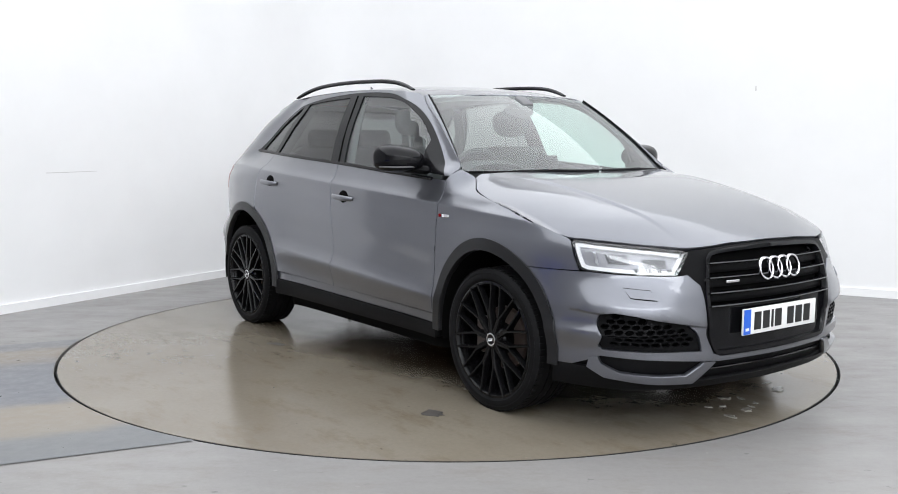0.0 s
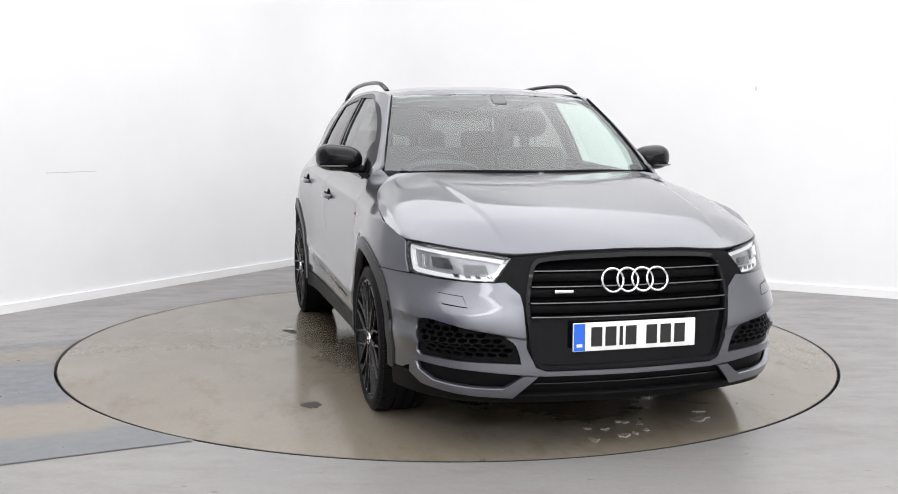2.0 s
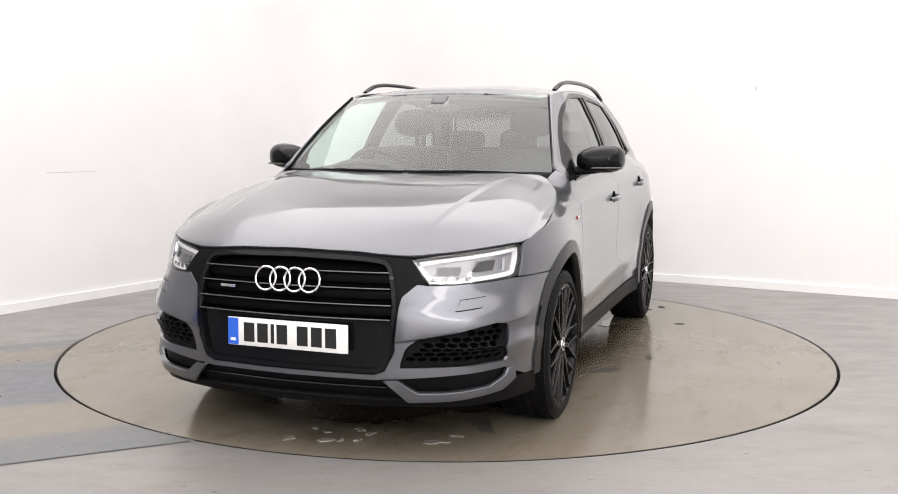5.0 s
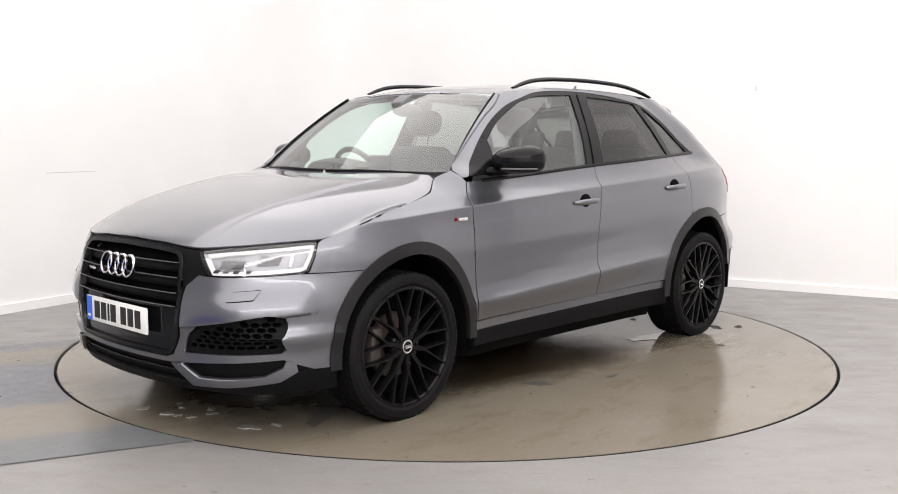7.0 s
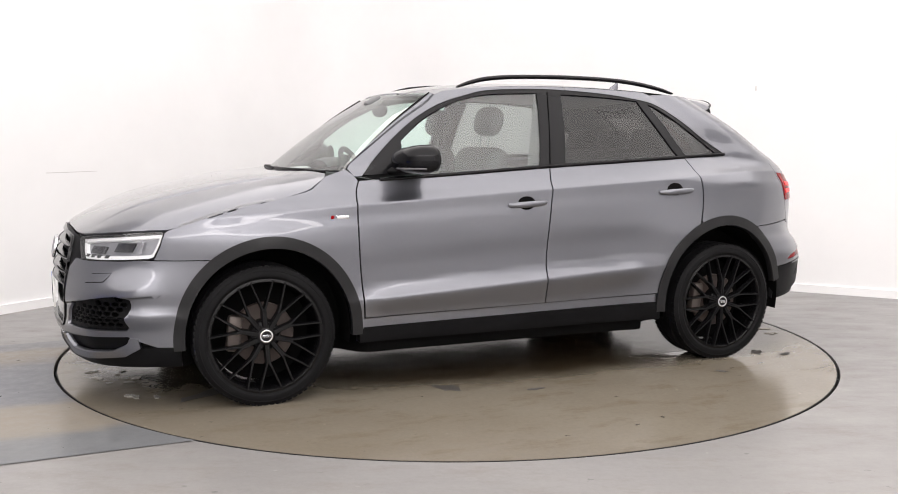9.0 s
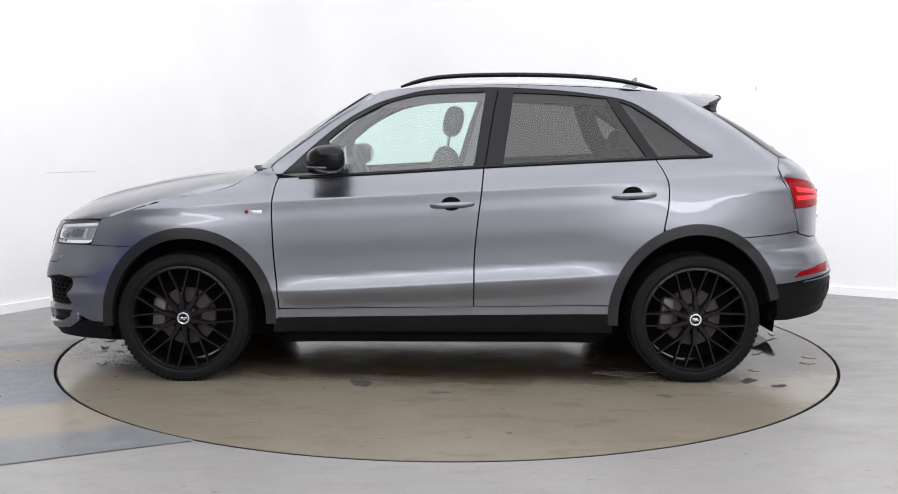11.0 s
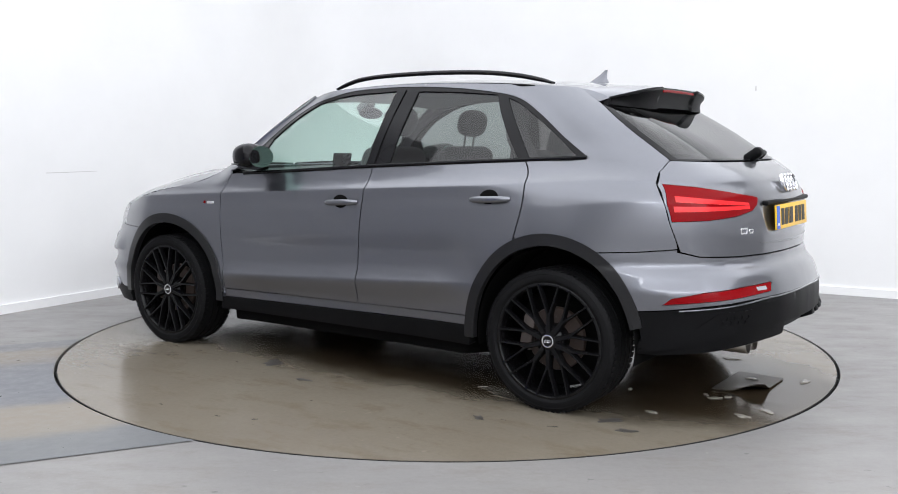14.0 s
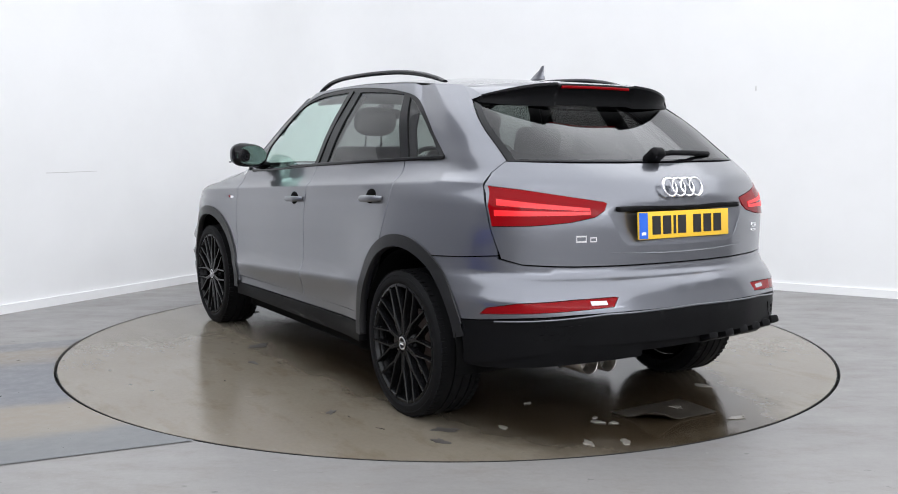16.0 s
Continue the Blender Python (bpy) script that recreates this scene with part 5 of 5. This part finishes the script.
bm = bmesh.new()
for k, (x, z, w, l) in enumerate(((-1.10, 1.522, 0.020, 0.060), (-1.112, 1.545, 0.012, 0.036), (-1.130, 1.568, 0.006, 0.018), (-1.142, 1.588, 0.003, 0.008))):
    ring = [bm.verts.new((x + l * math.cos(a), w * math.sin(a), z)) for a in np.linspace(0, 2 * math.pi, 17)[:-1]]
    if k:
        for i in range(16):
            bm.faces.new((last[i], last[(i + 1) % 16], ring[(i + 1) % 16], ring[i]))
    last = ring
bm.faces.new(last)
bmesh.ops.recalc_face_normals(bm, faces=bm.faces)
part("antenna", bm, PAINT, car_root, "grey shark-fin antenna")


# wheels
def spoke_mesh(angle, lean):
    """One leg of a Y-shaped spoke: a shared root at the hub, then out to the rim on its own side."""
    bm = bmesh.new()
    path = []
    joint, end = 0.122, 0.259
    for r in (0.040, 0.070, 0.100, joint, 0.140, 0.165, 0.190, 0.215, 0.240, end):
        out = max(0.0, (r - joint) / (end - joint))
        off = lean * (0.004 + 0.049 * out)
        path.append((r * math.cos(angle) - off * math.sin(angle), -0.030 + 0.016 * (r / end) ** 2, r * math.sin(angle) + off * math.cos(angle)))

    def section(t):
        w = 0.0105 - 0.0042 * min(1, t * 1.6)
        h = 0.019 - 0.006 * t
        return [(-w, -h), (w, -h), (w * 0.95, h * 0.55), (w * 0.55, h), (-w * 0.55, h), (-w * 0.95, h * 0.55)]
    tube(bm, path, section, up=(0, 1, 0))
    return bm


def make_mesh(bm, mat):
    me = bpy.data.meshes.new("piece")
    bm.to_mesh(me)
    bm.free()
    me.polygons.foreach_set("use_smooth", [True] * len(me.polygons))
    me.set_sharp_from_angle(angle=radians(40))
    me.materials.append(mat)
    return me


def wheel_meshes():
    out = {}
    grow = 0.331 / 0.3275
    bm = bmesh.new()
    lathe(bm, [(0.258, -0.235), (0.275, -0.240), (0.298, -0.238), (0.318, -0.225), (0.3255, -0.205)], 96)
    edges = [-0.205, -0.175, -0.167, -0.130, -0.122, -0.085, -0.077, -0.045, -0.030]
    prof = []
    for k, y in enumerate(edges):
        bulge = 0.3275 - 9.0 * (abs(y + 0.12) ** 3)
        prof.append((bulge, y))
        if k in (1, 3, 5):
            prof += [(bulge - 0.008, y + 0.001), (bulge - 0.008, edges[k + 1] - 0.001)]
    lathe(bm, prof + [(0.3215, -0.018), (0.312, -0.008), (0.303, -0.003), (0.301, -0.0045), (0.288, 0.0), (0.276, -0.002), (0.2745, -0.004), (0.266, -0.008), (0.258, -0.018)], 96)
    # shoulder blocks of the tread
    for k in range(72):
        for y in (-0.028, -0.212):
            a = 2 * math.pi * k / 72
            box(bm, (0.007, 0.026, 0.019), Matrix.Rotation(-a, 4, "Y") @ pose(0.3225, y, 0))
    bmesh.ops.scale(bm, vec=(grow, 1, grow), verts=bm.verts)
    out["tyre"] = make_mesh(bm, RUBBER)
    bm = bmesh.new()
    lathe(bm, [(0.262, -0.006), (0.268, -0.008), (0.268, -0.016), (0.258, -0.020), (0.250, -0.030), (0.243, -0.060), (0.236, -0.200), (0.245, -0.235)], 80)
    lathe(bm, [(0.262, -0.006), (0.256, -0.005), (0.250, -0.012), (0.247, -0.030)], 80)
    out["rim"] = make_mesh(bm, RIM)
    bm = bmesh.new()
    lathe(bm, [(0.0, -0.014), (0.040, -0.014), (0.052, -0.022), (0.066, -0.030), (0.074, -0.045), (0.074, -0.09)], 40)
    for k in range(5):
        a = 2 * math.pi * (k + 0.5) / 5
        lathe(bm, [(0.011, -0.012), (0.011, -0.03), (0.007, -0.03), (0.007, -0.012), (0.011, -0.012)], 10, pose(0.054 * math.cos(a), -0.006, 0.054 * math.sin(a)))
    out["hub"] = make_mesh(bm, RIM)
    bm = bmesh.new()
    lathe(bm, [(0.024, -0.008), (0.027, -0.007), (0.030, -0.008), (0.031, -0.014)], 36)
    out["cap_ring"] = make_mesh(bm, CHROME)
    bm = bmesh.new()
    for k in range(4):
        path = [((k - 1.5) * 0.0075 + 0.006 * math.cos(a), -0.0085, 0.006 * math.sin(a)) for a in np.linspace(0, 2 * math.pi, 17)[:-1]]
        tube(bm, path, oval(0.001, 0.001, 5), closed=True, up=(0, 1, 0))
    out["cap_emblem"] = make_mesh(bm, CHROME)
    bm = bmesh.new()
    lathe(bm, [(0.0, -0.010), (0.025, -0.0095), (0.0255, -0.012)], 30)
    out["cap"] = make_mesh(bm, GLOSS)
    bm = bmesh.new()
    lathe(bm, [(0.06, -0.085), (0.085, -0.088), (0.143, -0.088), (0.146, -0.092), (0.146, -0.110), (0.06, -0.110)], 60)
    for k in range(24):
        a = 2 * math.pi * k / 24
        box(bm, (0.006, 0.001, 0.006), Matrix.Rotation(-a, 4, "Y") @ pose(0.10 + (k % 3) * 0.02, -0.0875, 0))
    out["brake_disc"] = make_mesh(bm, STEEL)
    bm = bmesh.new()
    lathe(bm, [(0.01, -0.16), (0.235, -0.17)], 40)
    out["backing_plate"] = make_mesh(bm, VOID)
    for k in range(10):
        for lean in (1, -1):
            out["spoke", k, lean] = make_mesh(spoke_mesh(2 * math.pi * (k + 0.5) / 10, lean), RIM)
    bm = bmesh.new()
    box(bm, (0.065, 0.055, 0.17), pose(0.135, -0.085, 0.02, 0, -10, 0), 0.015, 2)
    out["brake_caliper"] = make_mesh(bm, material("dark_caliper", (0.12, 0.10, 0.09), 0.5, 0.5))
    return out


WHEEL = wheel_meshes()
for wx in (1.30, -1.30):
    for side in (1, -1):
        hub = new("wheel")
        hub.parent = car_root
        hub["label"] = "black multi-spoke alloy wheel with tyre"
        hub.matrix_basis = pose(wx, side * 0.902, 0.327) @ pose(0, 0, 0, 0, 0, 0 if side > 0 else 180) @ pose(0, 0, 0, 0, (4 if wx > 0 else 0) + (6 if side < 0 else 0), 0)
        for key, me in WHEEL.items():
            place(key if isinstance(key, str) else "spoke", me, None, hub)
# ---------------------------------------------------------------- inner body, floor and cabin
def inner_shell():
    """The dark inner body: wheel housings, bulkheads and floor seen through gaps."""
    ss = np.linspace(0, ARC_END, 150)
    zs = [0.19, 0.23, 0.30, 0.40, 0.50, 0.60, 0.70, 0.80, 0.90, 0.98]
    bm = bmesh.new()
    rows = []
    for z in zs:
        p = wall(ss, np.full(len(ss), z))
        x, y = p[:, 0] * 0.955, p[:, 1] * 0.945
        well = np.maximum(np.exp(-((p[:, 0] - 1.29) / 0.40) ** 8), np.exp(-((p[:, 0] + 1.30) / 0.41) ** 8))
        y = np.minimum(y, y * (1 - well) + 0.60 * well)
        zz = np.full(len(ss), z)
        top = np.where(p[:, 0] > 0.9, np.minimum(z, HOOD_MID(p[:, 0]) - 0.10), z)
        sweep = 0.19 + 0.21 * smooth(-p[:, 0], 1.35, 1.85)
        rows.append([(a, b, c) for a, b, c in zip(x, y, np.maximum(np.minimum(zz, top), sweep))])
    for sg in (1, -1):
        grid = [[bm.verts.new((a, sg * b, c)) for a, b, c in r] for r in rows]
        for r0, r1 in zip(grid, grid[1:]):
            for k in range(len(ss) - 1):
                bm.faces.new((r0[k], r0[k + 1], r1[k + 1], r1[k]))
    # floor and engine-bay lid
    for k in range(len(ss) - 1):
        for row in (rows[0],):
            a, b = row[k], row[k + 1]
            bm.faces.new([bm.verts.new(q) for q in (a, b, (b[0], -b[1], b[2]), (a[0], -a[1], a[2]))])
        a, b = rows[-1][k], rows[-1][k + 1]
        if a[0] > 0.95 or a[0] < -1.2:
            bm.faces.new([bm.verts.new(q) for q in (a, b, (b[0], -b[1], b[2]), (a[0], -a[1], a[2]))])
    bmesh.ops.recalc_face_normals(bm, faces=bm.faces)
    return bm


part("inner_body", inner_shell(), VOID, car_root, "dark underbody and wheel housings")
for wx in (1.30, -1.30):
    for side in (1, -1):
        bm = bmesh.new()
        pts = ellipse(wx - 0.01, 0.33, 0.40, 0.415, -10, 190, 36)
        a = [bm.verts.new((x, side * 0.60, z)) for x, z in pts]
        b = [bm.verts.new((x, side * 0.868, z)) for x, z in pts]
        for k in range(35):
            bm.faces.new((a[k], b[k], b[k + 1], a[k + 1]))
        part("wheel_liner", bm, VOID, car_root)
for y in (0.25, -0.25):
    bm = bmesh.new()
    box(bm, (1.2, 0.3, 0.05), pose(0, y, 0.175), 0.02)
    part("underfloor_panel", bm, VOID, car_root)


def cushion(size, m, bevel=0.05):
    bm = bmesh.new()
    box(bm, size, m, bevel, 4)
    return bm


def seat(x, y, parent_name, recline=-14, wide=0.52):
    st = new(parent_name)
    st.parent = car_root
    part("seat_base", cushion((0.54, wide, 0.17), pose(x + 0.18, y, 0.62, 0, -6, 0)), LEATHER, st)
    part("seat_back", cushion((0.14, wide * 0.94, 0.54), pose(x - 0.12, y, 0.92, 0, recline, 0), 0.065), LEATHER, st)
    bm = bmesh.new()
    bmesh.ops.create_uvsphere(bm, u_segments=28, v_segments=16, radius=1)
    for v in bm.verts:
        c = v.co
        v.co = Vector((math.copysign(abs(c.x) ** 0.8, c.x) * 0.055, math.copysign(abs(c.y) ** 0.7, c.y) * 0.13, math.copysign(abs(c.z) ** 0.75, c.z) * 0.082))
        v.co = pose(x - 0.21, y, 1.325, 0, recline, 0) @ v.co
    part("headrest", bm, LEATHER, st)
    for d in (0.05, -0.05):
        bm = bmesh.new()
        tube(bm, [(x - 0.175, y + d, 1.15), (x - 0.20, y + d, 1.30)], oval(0.006, 0.006, 8), up=(0, 1, 0))
        part("headrest_post", bm, SATIN, st)


seat(0.14, 0.37, "front_seat")
seat(0.14, -0.37, "front_seat")
rs = new("rear_seat")
rs.parent = car_root
part("seat_base", cushion((0.50, 1.25, 0.18), pose(-0.72, 0, 0.62, 0, -6, 0)), LEATHER, rs)
part("seat_back", cushion((0.16, 1.25, 0.62), pose(-1.01, 0, 0.87, 0, -18, 0)), LEATHER, rs)
for y in (0.38, 0.0, -0.38):
    part("headrest", cushion((0.10, 0.26, 0.15), pose(-1.11, y, 1.215, 0, -16, 0), 0.045), LEATHER, rs)
# dashboard, wheel, mirror, pillars, lining
bm = bmesh.new()
tube(bm, [(0.78, y, 0.985 - 0.02 * abs(y)) for y in np.linspace(-0.70, 0.70, 16)], [(-0.14, 0.045), (0.06, 0.075), (0.20, 0.050), (0.20, -0.3), (-0.10, -0.3), (-0.17, -0.05)], up=(0, 0, 1))
part("dashboard", bm, TRIM, car_root, "black padded dashboard")
bm = bmesh.new()
tube(bm, [(0.62, -0.37 + 0.19 * math.sin(a), 1.06 + 0.04 * math.cos(a)) for a in np.linspace(-1.5, 1.5, 20)], oval(0.08, 0.02))
part("instrument_hood", bm, TRIM, car_root)
sw = new("steering_wheel")
sw.parent = car_root
sw.matrix_basis = pose(0.47, -0.37, 1.0, 0, -66, 0)
bm = bmesh.new()
tube(bm, [(0.185 * math.cos(a), 0.185 * math.sin(a), 0) for a in np.linspace(0, 2 * math.pi, 41)[:-1]], oval(0.016, 0.016, 10), closed=True)
part("rim", bm, LEATHER, sw)
bm = bmesh.new()
box(bm, (0.15, 0.14, 0.05), None, 0.02, 3)
for a in (0, 90, 270):
    box(bm, (0.13, 0.035, 0.02), pose(0, 0, 0, 0, 0, a + 180) @ pose(0.12, 0, 0), 0.006)
part("spokes", bm, TRIM, sw)
bm = bmesh.new()
bmesh.ops.create_uvsphere(bm, u_segments=24, v_segments=12, radius=1, matrix=pose(0.44, 0, 1.385) @ Matrix.Diagonal((0.025, 0.115, 0.036, 1)))
part("rear_view_mirror", bm, TRIM, car_root)
bm = bmesh.new()
box(bm, (0.10, 0.09, 0.05), pose(0.48, 0, 1.43, 0, 30, 0), 0.02, 2)
part("sensor_pod", bm, material("grey_pod_plastic", (0.16, 0.16, 0.165), 0.6), car_root)
bm = bmesh.new()
box(bm, (0.02, 0.16, 0.09), pose(0.66, 0.02, 1.095, 0, -8, 0), 0.006)
part("dash_screen", bm, GLOSS, car_root)
line_roof = np.array(ro + [(x, -y) for x, y in ro[-2:0:-1]]) * [0.97, 0.96]
skin("headlining", HEADLINER, car_root, line_roof, lambda a, b: roof(a, b) - np.array([0, 0, 0.035]), step=0.08, flange=0, away=(0, 0, 3))
for side in (1, -1):
    skin("door_lining", TRIM, car_root, from_side(np.vstack([belt_between(-1.10, 0.80) + [0, -0.012], [(0.80, 0.45), (-0.85, 0.45), (-1.10, 0.80)]])) , (wall if side > 0 else (lambda a, b: wall(a, b) * [1, -1, 1])), step=0.08, lift=-0.06, flange=0)
    for path in ([(-0.17, 1.07), (-0.24, 1.30), (-0.30, 1.47)], [(-1.10, 1.11), (-1.0, 1.25), (-0.92, 1.43)]):
        bm = bmesh.new()
        tube(bm, [(x, side * (float(edge_y(x, z)) - 0.05), z) for x, z in path], oval(0.06, 0.02), up=(0, 1, 0))
        part("pillar_lining", bm, TRIM, car_root)

# scuttle under the windscreen, with wipers
def scuttle(a, b):
    q = screen(a, np.zeros_like(np.asarray(a, float)))
    b = np.asarray(b, float)
    q[..., 0] = q[..., 0] + 0.13 * b - 0.01
    q[..., 2] = q[..., 2] - 0.012 - 0.04 * b
    return q


skin("scuttle_panel", BLACK, car_root, np.vstack([np.stack([us * 0.95, 0 * us], -1), np.stack([us[::-1] * 0.95, 0 * us + 1], -1)]), scuttle, step=0.05, flange=0.02, away=(0.9, 0, 0.5))
for y0, y1 in ((-0.62, 0.02), (0.05, 0.62)):
    bm = bmesh.new()
    tube(bm, [tuple(screen(y / 0.745, 0.0) + [0.03, 0, -0.010 + 0.006 * math.sin((y - y0) / (y1 - y0) * math.pi)]) for y in np.linspace(y0, y1, 16)], oval(0.007, 0.009, 8))
    part("windscreen_wiper", bm, BLACK, car_root)
# ---------------------------------------------------------------- litter on the turntable
WET = material("wet_film", (0.15, 0.135, 0.11), 0.05, coat=0.5)
FLAKE = grained("wet_paint_flake", (0.24, 0.225, 0.195), 0.10, spec=0.6)
GRIT = grained("dark_grit", (0.05, 0.045, 0.04), 0.7)
RUBBER_MAT = grained("grey_rubber_mat", (0.050, 0.043, 0.034), 0.36, 60.0, 0.002)
RIDERS = [(turntable, pose(0, 0, 0))]
rng = random.Random(7)


def blob(name, x, y, size, mat, high=0.004, long=1.0, turn=0.0, spikes=0.35, label="", category="", group=""):
    """A thin ragged scrap lying on the turntable, in the car's axes."""
    bm = bmesh.new()
    n = 14
    rim = []
    for k in range(n):
        a = 2 * math.pi * k / n
        r = size * (1 + rng.uniform(-spikes, spikes))
        rim.append(Vector((r * math.cos(a) * long, r * math.sin(a), 0)))
    low = [bm.verts.new(v) for v in rim]
    top = [bm.verts.new(v * 0.9 + Vector((0, 0, high * rng.uniform(0.6, 1.2)))) for v in rim]
    for k in range(n):
        bm.faces.new((low[k], low[(k + 1) % n], top[(k + 1) % n], top[k]))
    bm.faces.new(top)
    ob = part(name, bm, mat, None, flat=True)
    tagged(ob, label, category, group)
    RIDERS.append((ob, pose(x + CAR_OFF[0], y + CAR_OFF[1], 0.001, 0, 0, turn)))
    return ob


def rubber_flap():
    """A torn piece of mat with one edge curling up."""
    bm = bmesh.new()
    n, m = 12, 16
    top, low = [], []
    for i in range(n):
        rt, rl = [], []
        for j in range(m):
            u, v = i / (n - 1), j / (m - 1)
            x = -1.79 - 0.235 * u
            y = -0.34 + 0.42 * v - 0.05 * u * v
            curl = 0.042 * smooth(v, 0.62, 1.0) * smooth(u, 0.30, 0.95)
            z = 0.006 + float(curl) + 0.002 * math.sin(5 * u + 3 * v)
            rt.append(bm.verts.new((x, y, z + 0.004)))
            rl.append(bm.verts.new((x, y, z)))
        top.append(rt), low.append(rl)
    for i in range(n - 1):
        for j in range(m - 1):
            bm.faces.new((top[i][j], top[i + 1][j], top[i + 1][j + 1], top[i][j + 1]))
            bm.faces.new((low[i][j], low[i][j + 1], low[i + 1][j + 1], low[i + 1][j]))
    for i in range(n - 1):
        for j in (0, m - 1):
            bm.faces.new((top[i][j], top[i + 1][j], low[i + 1][j], low[i][j]))
    for j in range(m - 1):
        for i in (0, n - 1):
            bm.faces.new((top[i][j], top[i][j + 1], low[i][j + 1], low[i][j]))
    bmesh.ops.recalc_face_normals(bm, faces=bm.faces)
    ob = tagged(part("rubber_mat_scrap", bm, RUBBER_MAT, None), "torn grey rubber mat scrap with a curled edge", "mat scrap")
    RIDERS.append((ob, SHIFT))


rubber_flap()
blob("paint_flake", -1.90, -0.22, 0.035, FLAKE, 0.003, 0.7, 80, 0.5, "ragged wet paint flake on the turntable", "paint flake", "paint flakes").location.z = 0.012
RIDERS[-1] = (RIDERS[-1][0], pose(-1.895 + CAR_OFF[0], -0.22 + CAR_OFF[1], 0.013, 0, 0, 80))
for x, y, s, l in ((-1.855, 0.22, 0.016, 2.0), (-1.80, 0.19, 0.010, 2.0), (-1.90, 0.17, 0.012, 1.6), (-1.66, -0.66, 0.028, 1.6), (-2.13, -0.35, 0.022, 2.2), (-2.12, 0.30, 0.018, 2.2), (-2.06, 0.45, 0.018, 2.0),
                   (2.03, -0.09, 0.022, 1.5), (2.00, 0.06, 0.022, 1.6), (1.98, 0.12, 0.012, 1.5), (1.95, 0.19, 0.012, 1.7), (1.90, 0.02, 0.012, 1.4), (1.87, -0.05, 0.012, 1.5), (1.86, 0.20, 0.014, 1.8), (1.82, 0.14, 0.016, 2.0),
                   (1.86, 0.50, 0.030, 1.8), (1.76, 0.55, 0.018, 1.6), (-1.70, 0.62, 0.014, 2.0), (-0.95, -0.30, 0.012, 2.0), (-1.45, 0.30, 0.010, 2.0), (0.95, -0.75, 0.012, 2.0), (0.70, -0.60, 0.010, 2.0)):
    blob("paint_flake", x, y, s, FLAKE, 0.004, l, rng.uniform(0, 180), 0.45, "ragged wet paint flake on the turntable", "paint flake", "paint flakes")
for x, y, s, l in ((0.40, 0.92, 0.05, 2.0), (-1.60, 0.85, 0.035, 1.6), (1.55, 0.60, 0.05, 2.2), (-1.10, 1.15, 0.02, 1.8), (0.0, 1.10, 0.02, 2.0), (1.20, -1.15, 0.04, 1.7), (-0.55, -1.05, 0.03, 2.0), (-1.72, 0.95, 0.03, 1.6)):
    blob("dirt_smear", x, y, s, GRIT, 0.0015, l, rng.uniform(0, 180), 0.4, "dark dried dirt smear on the turntable", "dirt", "dirt smears")
for x, y, s, l in ((-1.10, 0.74, 0.09, 2.4), (-0.92, 0.70, 0.05, 2.0)):
    blob("puddle", x, y, s, WET, 0.0008, l, rng.uniform(-20, 20), 0.3, "shallow wet puddle on the turntable", "puddle", "puddles")


# ---------------------------------------------------------------- ride height
def raise_body(k):
    """The body stands a little taller on its wheels; the wheels keep their size."""
    up = Matrix.Diagonal((1, 1, k, 1))
    for ob in car_root.children_recursive:
        if ob.name.startswith("wheel") and ob.type == "EMPTY" or ob.parent.name.startswith("wheel"):
            continue
        if ob.matrix_basis.translation.length > 0.01:
            ob.matrix_basis = pose(0, 0, ob.matrix_basis.translation.z * (k - 1)) @ ob.matrix_basis
        elif ob.type == "MESH" and ob.parent.matrix_basis.translation.length < 0.01:
            ob.data.transform(up)


raise_body(1.0065)


# ---------------------------------------------------------------- what moves
def motions():
    for thing, off in RIDERS:
        walk(thing, [(t, pose(0, 0, 0, 0, 0, a) @ off) for t, a in SPIN])


RIDERS.append((car_root, SHIFT))
motions()
